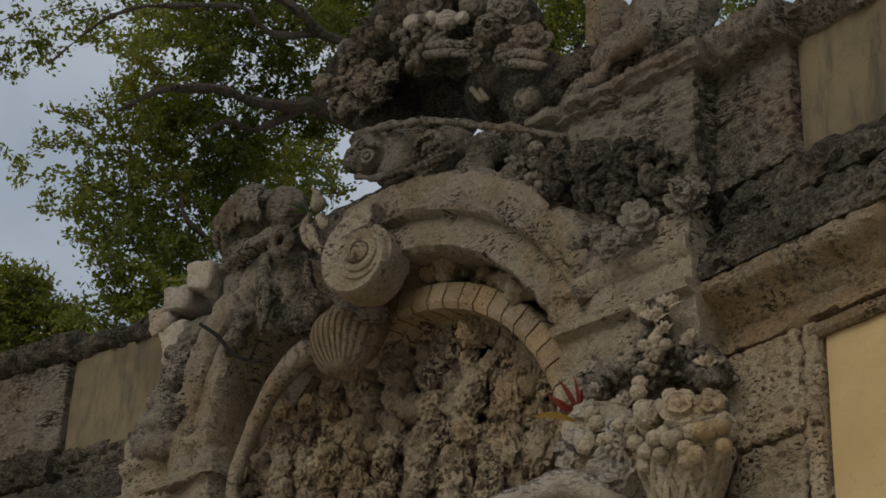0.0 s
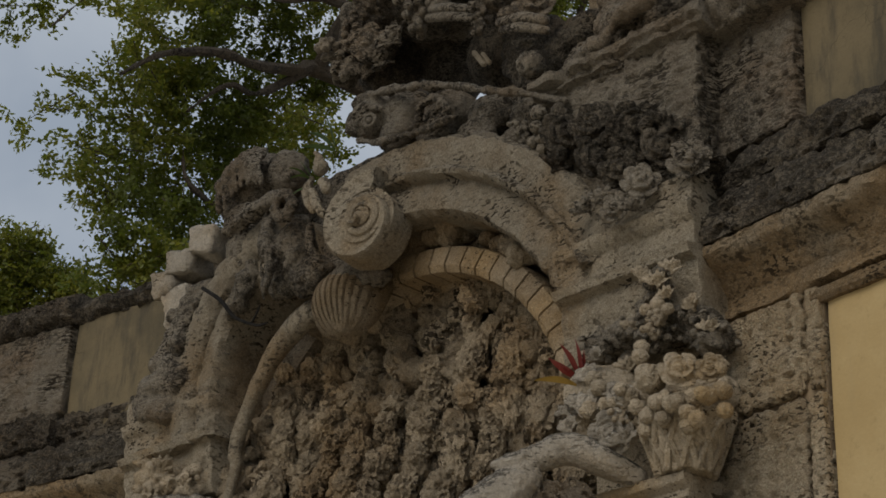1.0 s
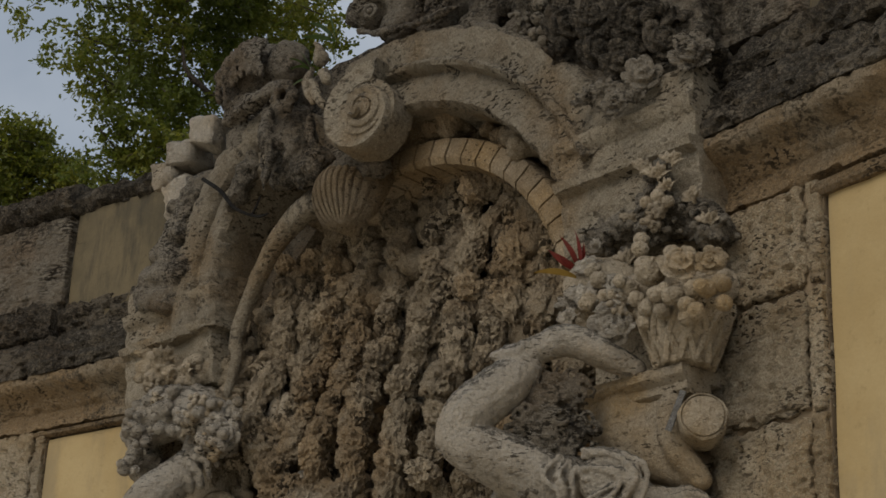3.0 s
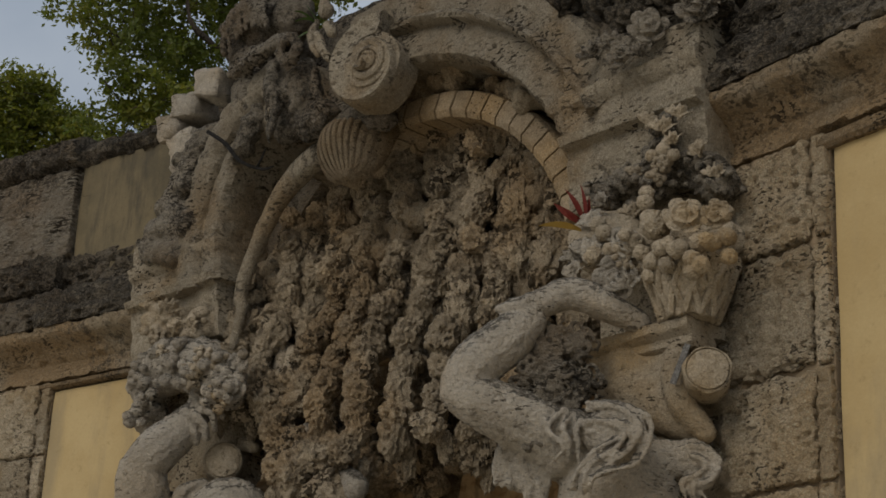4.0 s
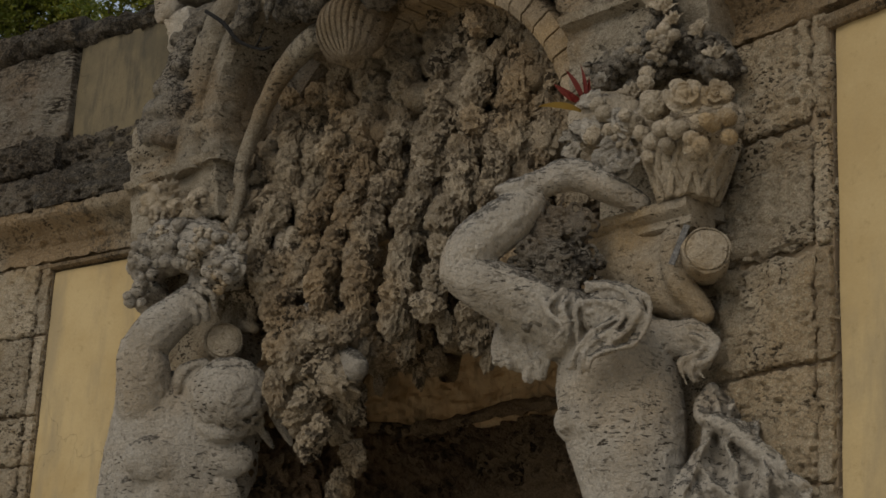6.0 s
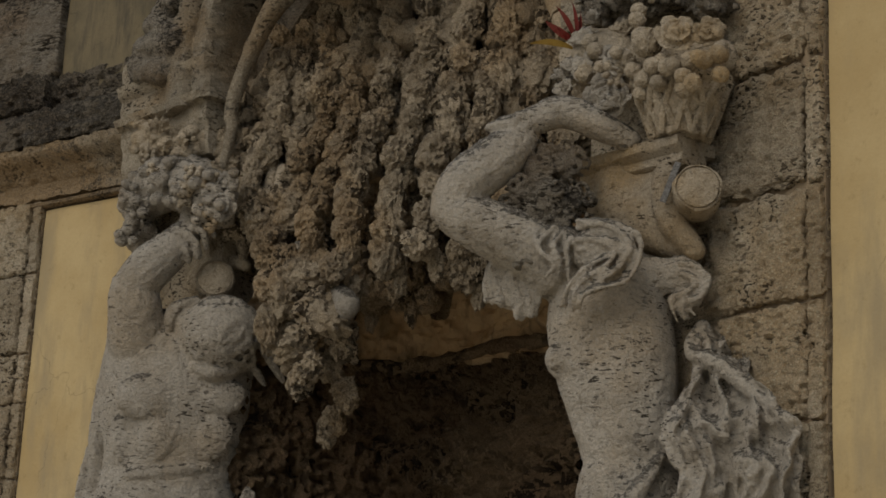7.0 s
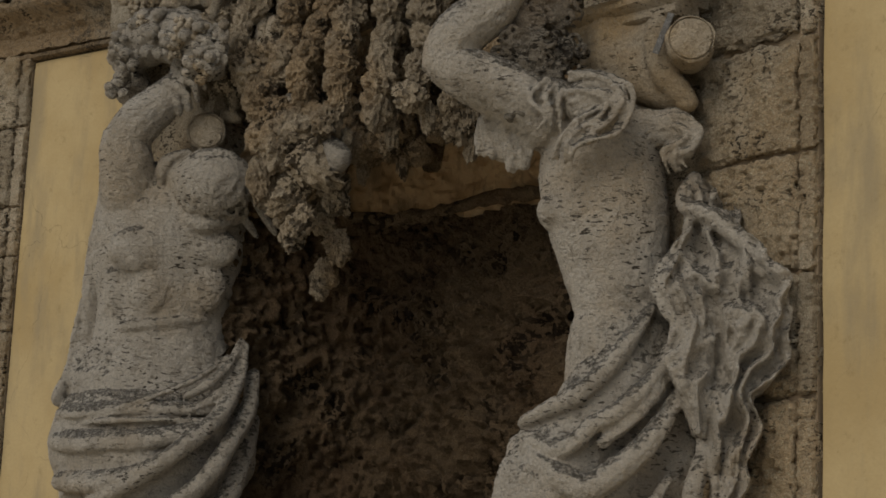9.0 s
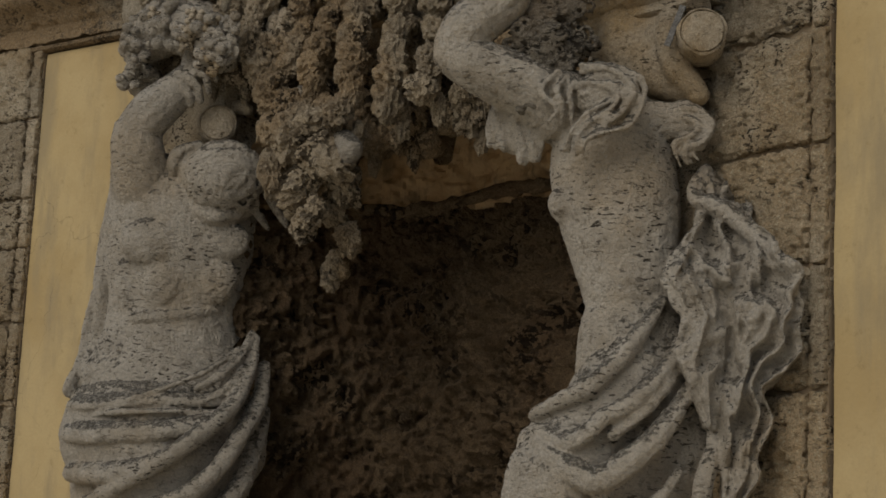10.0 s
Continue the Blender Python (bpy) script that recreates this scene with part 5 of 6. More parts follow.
# trunk: one tapering mass, with shallow muscles on it
trunk(bm, ((0.057, 0.010, 3.407, 0.382), (0.058, 0.000, 3.310, 0.375), (0.057, 0.000, 3.208, 0.363), (0.055, 0.000, 3.108, 0.351), (0.051, 0.000, 3.007, 0.336), (0.044, 0.000, 2.907, 0.330), (0.040, 0.000, 2.807, 0.340), (0.040, 0.000, 2.694, 0.370), (0.038, 0.000, 2.567, 0.420)), 0.72)
ball(bm, (-0.090, -0.225, 3.249, 0.166), (1.0, 0.36, 0.75))
ball(bm, (0.243, -0.215, 3.287, 0.150), (1.0, 0.36, 0.75))
ball(bm, (-0.016, -0.205, 3.061, 0.122), (1.0, 0.5, 1.25))
ball(bm, (0.230, -0.195, 3.091, 0.111), (1.0, 0.5, 1.25))
ball(bm, (-0.175, -0.140, 3.055, 0.111), (0.8, 0.5, 1.5))
tube(bm, ((-0.139, -0.190, 2.870, 0.033), (-0.009, -0.215, 2.884, 0.041), (0.126, -0.210, 2.913, 0.036), (0.241, -0.170, 2.938, 0.028)), 10)
ball(bm, (0.035, -0.150, 2.731, 0.193), (1.1, 0.48, 0.5))
ball(bm, (0.064, 0.020, 3.547, 0.323), (0.95, 0.62, 0.7))
# head bowed so that its crown shows: strands of hair that wind round a whorl, beard below
ball(bm, (0.244, -0.200, 3.616, 0.202), (1.0, 0.95, 0.9))
ball(bm, (0.314, -0.180, 3.511, 0.124), (0.9, 0.8, 1.0))
tube(bm, ((0.128, -0.240, 3.421, 0.044), (0.218, -0.270, 3.388, 0.047), (0.317, -0.230, 3.426, 0.042)), 10)
ball(bm, (0.224, -0.190, 3.513, 0.168), (1.05, 0.9, 0.8))
ball(bm, (0.096, -0.160, 3.642, 0.129), (0.9, 0.9, 0.9))
random.seed(31)
HX, HY, HZ, HR = (0.246, -0.200, 3.599, 0.208)
for k in range(130):
    a, rr = random.uniform(0, 2 * math.pi), HR * math.sqrt(random.uniform(0.12, 0.92))
    strand = []
    for q in range(4):
        b = a + (0.035 * q + 0.012 * math.sin(2.1 * q + k)) / max(rr, 0.05)
        r2 = rr * (1 + 0.06 * math.sin(2.4 * q + k))
        dx, dz = r2 * math.cos(b), -0.02 + 0.9 * r2 * math.sin(b)
        inside = max(0.0, 1 - (dx * dx + dz * dz) / (HR * HR))
        strand.append((HX + dx, HY - 0.95 * HR * math.sqrt(inside) - 0.004, HZ + dz, 0.012 if 0 < q < 3 else 0.008))
    tube(bm, strand, 6)
ball(bm, (HX, HY - 0.95 * HR + 0.035, HZ - 0.02), (0.10, 0.05, 0.09))
for rr, lift in ((0.075, 0.0), (0.05, 0.006), (0.024, 0.010)):
    tube(bm, [(HX + rr * math.cos(q), HY - 0.95 * HR - lift, HZ - 0.02 + 0.85 * rr * math.sin(q) + 0.004 * math.sin(5 * q), 0.010) for q in [radians(30 + 25 * k) for k in range(11)]], 6)
# cloth over the ear and the strap beside the head
ball(bm, (0.051, -0.170, 3.676, 0.096), (1.0, 0.7, 1.0))
tube(bm, ((0.106, -0.220, 3.756, 0.028), (0.024, -0.240, 3.721, 0.033), (-0.015, -0.230, 3.657, 0.031), (-0.017, -0.210, 3.604, 0.022)), 10, 0.6)
tube(bm, ((0.387, -0.140, 3.716, 0.028), (0.427, -0.170, 3.602, 0.031), (0.496, -0.160, 3.489, 0.031), (0.566, -0.130, 3.402, 0.020)), 10, 0.6)
tube(bm, ((0.362, -0.180, 3.543, 0.023), (0.425, -0.180, 3.433, 0.028), (0.475, -0.160, 3.372, 0.017)), 10, 0.6)
tube(bm, ((-0.149, -0.150, 3.381, 0.042), (0.016, -0.190, 3.377, 0.042), (0.183, -0.190, 3.378, 0.036), (0.336, -0.150, 3.409, 0.028)), 10)
# arm lifted beside the head, hand spread over the fruit
tube(bm, ((-0.121, 0.000, 3.450, 0.159), (-0.162, -0.080, 3.552, 0.152), (-0.186, -0.120, 3.686, 0.141), (-0.208, -0.140, 3.795, 0.124)), 14)
tube(bm, ((-0.213, -0.140, 3.795, 0.113), (-0.138, -0.180, 3.907, 0.118), (-0.039, -0.200, 4.003, 0.101), (0.033, -0.200, 4.092, 0.079)), 14)
ball(bm, (0.060, -0.220, 4.141, 0.085), (0.9, 0.6, 1.15), (0, 20, 0))
for a, b, c in (((0.014, -0.240, 4.184, 0.025), (0.044, -0.220, 4.245, 0.023), (0.053, -0.180, 4.293, 0.017)), ((0.077, -0.270, 4.158, 0.022), (0.134, -0.270, 4.145, 0.022), (0.167, -0.240, 4.087, 0.020)), ((0.063, -0.280, 4.113, 0.022), (0.115, -0.280, 4.083, 0.022), (0.137, -0.250, 4.023, 0.020)), ((0.032, -0.280, 4.075, 0.022), (0.080, -0.280, 4.027, 0.022), (0.096, -0.250, 3.973, 0.020)), ((-0.010, -0.270, 4.040, 0.022), (0.039, -0.270, 3.986, 0.022), (0.053, -0.240, 3.943, 0.017))):
    tube(bm, (a, b, c), 8)
tube(bm, ((-0.235, 0.050, 3.574, 0.087), (-0.271, 0.060, 3.311, 0.075), (-0.225, 0.040, 3.080, 0.069)), 10)
# cloak behind the flank
tube(bm, ((-0.358, 0.080, 3.019, 0.023), (-0.373, 0.080, 2.847, 0.034), (-0.386, 0.060, 2.673, 0.042), (-0.439, 0.020, 2.525, 0.044)), 10, 0.6)
tube(bm, ((-0.302, 0.100, 3.374, 0.057), (-0.312, 0.100, 3.141, 0.063), (-0.306, 0.080, 2.851, 0.062), (-0.334, 0.020, 2.588, 0.073)), 10, 0.7)
# hips and the cloth wrapped round them
ball(bm, (0.045, 0.000, 2.315, 0.518), (1.0, 0.74, 0.8), level=3)
ball(bm, (-0.203, -0.020, 2.258, 0.249), (1.0, 0.8, 1.0))
tube(bm, ((0.050, 0.000, 2.246, 0.467), (0.051, 0.020, 1.971, 0.432), (0.150, 0.050, 1.162, 0.334), (0.282, 0.080, 0.061, 0.302)), 18)
tube(bm, ((-0.400, -0.120, 2.447, 0.049), (-0.267, -0.280, 2.446, 0.054), (-0.002, -0.370, 2.469, 0.048), (0.291, -0.350, 2.489, 0.049), (0.425, -0.200, 2.639, 0.041)), 10, 0.6)
tube(bm, ((-0.404, -0.130, 2.304, 0.060), (-0.254, -0.340, 2.296, 0.064), (0.035, -0.440, 2.316, 0.058), (0.248, -0.420, 2.383, 0.037)), 12, 0.8)
tube(bm, ((-0.379, -0.140, 2.120, 0.060), (-0.239, -0.350, 2.105, 0.064), (-0.031, -0.460, 2.147, 0.050), (0.099, -0.460, 2.228, 0.026)), 12, 0.8)
tube(bm, ((-0.372, -0.160, 2.380, 0.014), (-0.208, -0.360, 2.393, 0.016), (0.029, -0.430, 2.407, 0.016), (0.294, -0.400, 2.420, 0.013)), 8)
tube(bm, ((-0.308, -0.280, 1.962, 0.035), (-0.118, -0.430, 2.075, 0.045), (0.069, -0.500, 2.197, 0.045), (0.223, -0.500, 2.322, 0.045), (0.349, -0.420, 2.459, 0.043), (0.426, -0.280, 2.641, 0.036), (0.449, -0.150, 2.814, 0.025)), 12)
tube(bm, ((-0.068, -0.400, 1.927, 0.050), (0.135, -0.470, 2.003, 0.053), (0.289, -0.470, 2.143, 0.045), (0.394, -0.410, 2.312, 0.046), (0.479, -0.280, 2.491, 0.044), (0.502, -0.160, 2.682, 0.033)), 12)
tube(bm, ((0.171, -0.410, 1.882, 0.050), (0.374, -0.390, 2.025, 0.053), (0.467, -0.280, 2.250, 0.049), (0.510, -0.160, 2.454, 0.041)), 12)
tube(bm, ((0.175, -0.370, 2.529, 0.019), (0.283, -0.370, 2.600, 0.024), (0.375, -0.290, 2.703, 0.025), (0.431, -0.150, 2.841, 0.020)), 8)
tube(bm, ((-0.134, -0.380, 2.460, 0.013), (0.098, -0.390, 2.554, 0.016), (0.233, -0.370, 2.630, 0.016), (0.370, -0.270, 2.744, 0.016)), 8)
tube(bm, ((0.172, -0.400, 2.450, 0.016), (0.314, -0.380, 2.531, 0.024), (0.407, -0.260, 2.687, 0.022)), 8)
figure("atlas_statue", bm, FAR, "weathered stone bearded male figure with bowed head and wrapped cloth")

# dark wreath of curled leaves between arm and capital
wreath = thing("leaf_wreath", NEAR, "dark lichened carved leaf tuft beside the capital", "carving")
bm = bmesh.new()
random.seed(41)
WREATH = ((-0.357, -0.080, 3.780, 0.073), (-0.396, -0.100, 3.683, 0.073), (-0.300, -0.100, 3.684, 0.086), (-0.251, -0.060, 3.811, 0.074), (-0.225, -0.080, 3.647, 0.077), (-0.351, -0.100, 3.605, 0.064), (-0.254, -0.100, 3.574, 0.055), (-0.306, -0.050, 3.859, 0.057), (-0.357, -0.120, 3.500, 0.047), (-0.387, -0.120, 3.434, 0.038))
for p in WREATH:
    for k in range(22):
        d = Vector((random.gauss(0, 1), random.gauss(0, 1), random.gauss(0, 1))).normalized() * p[3] * 1.1
        tube(bm, [(p[0] + d.x + 0.3 * p[3] * math.cos(q + k), p[1] + d.y * 0.7, p[2] + d.z + 0.3 * p[3] * math.sin(q + k), p[3] * 0.12) for q in (0, 1, 2, 3, 4)], 6)
    ball(bm, p, 0.8)
sculpt("leaf_tuft", bm, M_GREY, wreath, "", 0.0062, 0, ((0.05, 0.02),))

# ---- capitals: abacus, scrolled bracket ----
def boss(r, depth, seed):
    """A drum whose face swells to a shallow knob, worn at the rim, facing -y."""
    bm = bmesh.new()
    rings = []
    for d, y in ((1.0, depth), (1.0, 0.02), (0.96, 0.004), (0.90, 0.0), (0.86, 0.008), (0.82, -0.004), (0.5, -0.012), (0.06, -0.018)):
        rings.append([bm.verts.new((r * d * math.cos(a), y, r * d * math.sin(a))) for a in [k * math.pi / 18 for k in range(36)]])
    for a, b in zip(rings, rings[1:]):
        for k in range(36):
            bm.faces.new((a[k], a[(k + 1) % 36], b[(k + 1) % 36], b[k]))
    bm.faces.new(rings[0])
    bm.faces.new(rings[-1])
    bmesh.ops.recalc_face_normals(bm, faces=bm.faces[:])
    rough(bm, 0.006, 16, seed)
    return bm


def capital(m, parent_label):
    cap = thing("bracket_capital", m, parent_label, "capital", group="capitals beside the arch")
    return cap


near_cap = capital(ARCH, "scrolled stone bracket capital with moulded abacus")
part("abacus", moulding(((0.12, 3.79), (0.0, 3.79), (-0.02, 3.805), (-0.02, 3.835), (-0.04, 3.85), (-0.05, 3.86), (-0.05, 3.895), (0.4, 3.905), (0.4, 3.86), (0.12, 3.85)), 1.36, 1.88, 0.025, 0.006, 10, 3, 0.015), M_FRUIT, near_cap)
bm = bmesh.new()
tube(bm, ((1.510, 0.080, 3.804, 0.129), (1.550, 0.070, 3.702, 0.136), (1.686, 0.080, 3.589, 0.108), (1.822, 0.100, 3.493, 0.060)), 16)
tube(bm, ((1.409, 0.060, 3.819, 0.089), (1.484, 0.080, 3.671, 0.088)), 12)
tube(bm, ((1.777, 0.020, 3.781, 0.052), (1.781, 0.000, 3.686, 0.056), (1.806, 0.020, 3.576, 0.055), (1.866, 0.080, 3.470, 0.042)), 12)
stone_block(0.42, 0.16, 0.15, 0.03, 0.03, 0.004, 8, 1, bm, (1.59, 0.07, 3.735))
sculpt("bracket", bm, M_FRUIT, near_cap, "cracked swelling bracket", 0.012, 3, ((0.08, 0.016), (0.02, 0.005)))
part("boss", boss(0.092, 0.16, 5), M_FRUIT, near_cap, "round cracked side boss", m=pose(*(1.957, -0.020, 3.679), 0, 0, 44))
part("metal_tag", bed(-0.012, 0.012, -0.004, 0.004, -0.08, 0.08), M_TAG, near_cap, "small grey metal strip", m=pose(*(1.859, -0.060, 3.707), 0, 22, 20))
far_cap = capital(ARCH, "scrolled stone bracket capital half hidden by the bearded figure")
bm = bmesh.new()
tube(bm, ((-1.734, 0.300, 4.068, 0.054), (-1.454, 0.280, 4.032, 0.047), (-1.235, 0.300, 3.971, 0.032)), 10)
tube(bm, ((-1.841, 0.340, 4.063, 0.097), (-1.578, 0.340, 3.975, 0.112), (-1.448, 0.360, 3.884, 0.099)), 12)
sculpt("bracket", bm, M_FRUIT, far_cap, "", 0.012, 3, ((0.08, 0.016),))
part("boss", boss(0.10, 0.16, 9), M_FRUIT, far_cap, "round side boss", m=pose(*(-1.297, 0.160, 3.884), 0, 0, 48))


# ---- the grotto's rockwork ----
def lump(seed, long=1.0):
    """A knob of spongy tufa."""
    bm = bmesh.new()
    bmesh.ops.create_icosphere(bm, subdivisions=4, radius=1.0)
    off = Vector((seed * 3.7, seed * 1.9, seed * 2.3))
    for v in bm.verts:
        n = v.co.normalized()
        w = 0.26 * noise.fractal(n * 1.3 + off, 0.7, 2.0, 3) + 0.20 * noise.noise(n * 3.4 + off) + 0.12 * noise.noise(n * 9.0 + off)
        w -= 0.75 * max(0.0, noise.noise(n * 5.2 - off) - 0.2)
        cell = noise.voronoi(n * 2.8 + off)[0]
        w += 0.22 * min(0.5, cell[1] - cell[0])
        v.co = n * (1 + w) * 0.95
        v.co.z *= long
    data = mesh_of(bm)
    data.materials.append(M_ROCK)
    return data


random.seed(77)
LUMPS = [lump(k, 1.0 + 0.25 * (k % 3)) for k in range(14)]
rockwork = thing("rockwork", ARCH, "hanging tufa rockwork of knobs and stalactites filling the arch", "rockwork", "structure")


def lower_edge(u):
    """Height at which the hanging rock ends."""
    return 3.64 + 0.07 * math.sin(u * 9.0) + 0.05 * math.sin(u * 23.0 + 1) + 0.3 * max(0.0, u - 0.15) - 0.40 * max(0.0, -u - 0.45)


# crust behind the knobs: a rough sheet from the arch down to the hanging edge
bm = bmesh.new()
cols, rows = 130, 110
grid = []
for j in range(rows + 1):
    row = []
    for i in range(cols + 1):
        u = UC - 1.42 + 2.84 * i / cols
        top = 4.2 + math.sqrt(max(0.0, 1.44 ** 2 - (u - UC) ** 2))
        z = lower_edge(u) + 0.06 + (max(top, 4.3) - lower_edge(u) - 0.06) * j / rows
        q = Vector((u * 1.0, 0.0, z * 0.8))
        y = 0.62 + 0.1 * noise.fractal(q * 2.4, 0.7, 2.1, 4) + 0.05 * noise.noise(q * 16) - 0.08 * max(0.0, noise.voronoi(q * 8.0)[0][0] - 0.1)
        row.append(bm.verts.new((u, y, z)))
    grid.append(row)
for a, b in zip(grid, grid[1:]):
    for i in range(cols):
        bm.faces.new((a[i], a[i + 1], b[i + 1], b[i]))
bmesh.ops.solidify(bm, geom=bm.faces[:], thickness=-0.1)
part("rock_crust", bm, M_ROCK, rockwork)

# knobs in hanging strings, one by one
random.seed(78)
STRINGS = 21
for i in range(STRINGS):
    u0 = UC - 1.36 + 2.62 * i / (STRINGS - 1) + random.uniform(-0.03, 0.03)
    out = 0.05 + 0.15 * (i % 2) + random.uniform(-0.03, 0.06)
    near = max(0.0, -0.75 - u0) * 0.35
    z = 4.2 + math.sqrt(max(0.0, 1.38 ** 2 - (u0 - UC) ** 2)) - 0.05
    end = lower_edge(u0) + random.uniform(-0.10, 0.14)
    if u0 < -0.8:
        end = max(end, 4.12 if u0 < -1.0 else 3.75)
    swing = random.uniform(0, 6)
    while z > end:
        r = random.uniform(0.042, 0.072) * (1.15 if z < 4.6 else 1.0)
        u = u0 + 0.025 * math.sin(z * 5 + swing) + random.uniform(-0.025, 0.025)
        low = max(0.0, min(1.0, (4.9 - z) / 1.2))
        y = 0.46 - near - out * (0.35 + 0.9 * low) + random.uniform(-0.04, 0.04) - 0.05 * low
        m = pose(u, y, z, random.uniform(-25, 25), random.uniform(-25, 25), random.uniform(0, 360)) @ Matrix.Diagonal((r, r * 0.95, r * random.uniform(0.9, 1.15), 1))
        part("tufa_knob", random.choice(LUMPS), None, rockwork, m=m)
        z -= r * random.uniform(1.1, 1.6)
    m = pose(u0, 0.47 - near - out, z + 0.02, 0, 0, random.uniform(0, 360)) @ Matrix.Diagonal((0.035, 0.035, 0.075, 1))
    part("tufa_drip", random.choice(LUMPS), None, rockwork, m=m)

# smaller knobs packed between the strings
rng = np.random.default_rng(80)
bm = bmesh.new()
bmesh.ops.create_icosphere(bm, subdivisions=3, radius=1.0)
bm.verts.ensure_lookup_table()
unit = np.array([v.co[:] for v in bm.verts])
faces = np.array([[v.index for v in f.verts] for f in bm.faces])
bm.free()
FORMS = []
for k in range(8):
    w = [0.32 * noise.noise(Vector(n) * 1.7 + Vector((k * 3.0, 1, 2))) + 0.28 * noise.noise(Vector(n) * 4.2 + Vector((k, 5, 2))) + 0.15 * noise.noise(Vector(n) * 9.0 + Vector((k, 5, 7))) for n in unit]
    FORMS.append(unit * (1 + np.array(w))[:, None])
allv, allf, made = [], [], 0
while made < 900:
    u, z = rng.uniform(UC - 1.36, UC + 1.25), rng.uniform(3.4, 5.55)
    if (u - UC) ** 2 + (z - 4.2) ** 2 > 1.36 ** 2 and z > 4.2 or z < lower_edge(u) + 0.03 or (u < -0.95 and z < 4.1):
        continue
    near = max(0.0, -0.75 - u) * 0.35
    r = rng.uniform(0.035, 0.075)
    spin = np.array(Euler(rng.uniform(0, 6, 3)).to_matrix())
    allv.append((FORMS[made % 8] * r) @ spin.T + (u, 0.52 - near - rng.uniform(0, 0.12), z))
    allf.append(faces + made * len(unit))
    made += 1
data = bpy.data.meshes.new("mesh")
data.from_pydata(np.concatenate(allv).tolist(), [], np.concatenate(allf).tolist())
data.polygons.foreach_set("use_smooth", [True] * len(data.polygons))
data.materials.append(M_ROCK)
part("tufa_rubble", data, M_ROCK, rockwork, "small tufa lumps packed behind the hanging strings")["kind"] = "stuff"

# clumps that spill over the far figure's shoulder
clump = thing("rock_clump", ARCH, "clump of tufa and shells spilling beside the bearded figure", "rockwork", "structure")
random.seed(79)
SPILL = ((-1.081, 0.300, 4.452, 0.098), (-1.184, 0.250, 4.281, 0.098), (-0.955, 0.260, 4.181, 0.101), (-1.246, 0.250, 4.413, 0.087), (-0.945, 0.200, 3.963, 0.089), (-0.703, 0.160, 3.830, 0.092), (-0.499, 0.140, 3.738, 0.095), (-0.636, 0.120, 3.672, 0.107), (-0.390, 0.100, 3.551, 0.099), (-0.505, 0.100, 3.460, 0.089), (-0.450, 0.100, 3.319, 0.073), (-0.485, 0.120, 3.221, 0.057),
    (-0.380, 0.200, 3.462, 0.084), (-0.530, 0.300, 3.337, 0.080), (-0.444, 0.340, 3.226, 0.074), (-0.560, 0.360, 3.107, 0.064), (-0.804, 0.140, 3.785, 0.076), (-0.497, 0.200, 3.832, 0.075), (-0.629, 0.200, 3.882, 0.070), (-1.417, 0.300, 5.063, 0.078), (-1.299, 0.300, 4.907, 0.083), (-1.296, 0.280, 4.714, 0.077), (-1.137, 0.280, 4.587, 0.087), (-1.197, 0.220, 4.372, 0.081), (-1.034, 0.240, 4.168, 0.085))
for p in SPILL:
    for k in range(2):
        r = p[3] * random.uniform(0.65, 0.95)
        m = pose(p[0] + random.uniform(-0.6, 0.6) * p[3], p[1] + random.uniform(-0.4, 0.4) * p[3], p[2] + random.uniform(-0.6, 0.6) * p[3], random.uniform(-60, 60), random.uniform(-60, 60), random.uniform(0, 360)) @ Matrix.Diagonal((r, r, r * 1.1, 1))
        part("tufa_knob", random.choice(LUMPS), None, clump, m=m)
bm = bmesh.new()
tube(bm, ((-0.678, 0.200, 3.946, 0.038), (-0.582, 0.180, 3.870, 0.043), (-0.536, 0.200, 3.797, 0.032)), 12)
tube(bm, ((-0.331, 0.160, 3.675, 0.042), (-0.219, 0.140, 3.587, 0.062), (-0.297, 0.160, 3.523, 0.041)), 10)
sculpt("smooth_shell", bm, M_FIGURE, clump, "smooth pale shell form", 0.012, 2, ((0.06, 0.01),))
bm = bmesh.new()
for k in range(4):
    tube(bm, ((0.05 * k - 0.08, 0, 0.12, 0.028), (0.055 * k - 0.09, -0.02, 0, 0.03), (0.05 * k - 0.08, 0, -0.12, 0.02)), 10)
part("fluted_shell", bm, M_FRUIT, clump, "fluted shell", m=pose(*(-0.942, 0.300, 4.306), 0, 0, 30))

# ---- the cave behind ----
def cave_sheet(z0, z1, nz, na, relief, cells, cell_depth):
    """Half a rough drum that closes to a vault above 3.5 m."""
    bm = bmesh.new()
    grid = []
    for j in range(nz + 1):
        row = []
        for i in range(na + 1):
            a = math.pi * i / na
            z = z0 + (z1 - z0) * j / nz
            shrink = 1.0 if z < 3.5 else math.sqrt(max(0.02, 1 - ((z - 3.5) / 0.75) ** 2))
            p = Vector((UC + 1.19 * shrink * math.cos(a), 0.3 + 0.80 * shrink * math.sin(a), z))
            near, far = noise.voronoi(p * cells)[0][:2]
            w = relief * (0.09 * noise.fractal(p * 4.5, 0.8, 2.1, 5) + 0.05 * noise.noise(p * 15) + 0.035 * noise.noise(p * 34)) + cell_depth * min(0.6, far - near)
            row.append(bm.verts.new(p - Vector((math.cos(a), math.sin(a), 0)) * w))
        grid.append(row)
    for a, b in zip(grid, grid[1:]):
        for i in range(na):
            bm.faces.new((a[i], a[i + 1], b[i + 1], b[i]))
    bmesh.ops.solidify(bm, geom=bm.faces[:], thickness=0.15)
    return bm


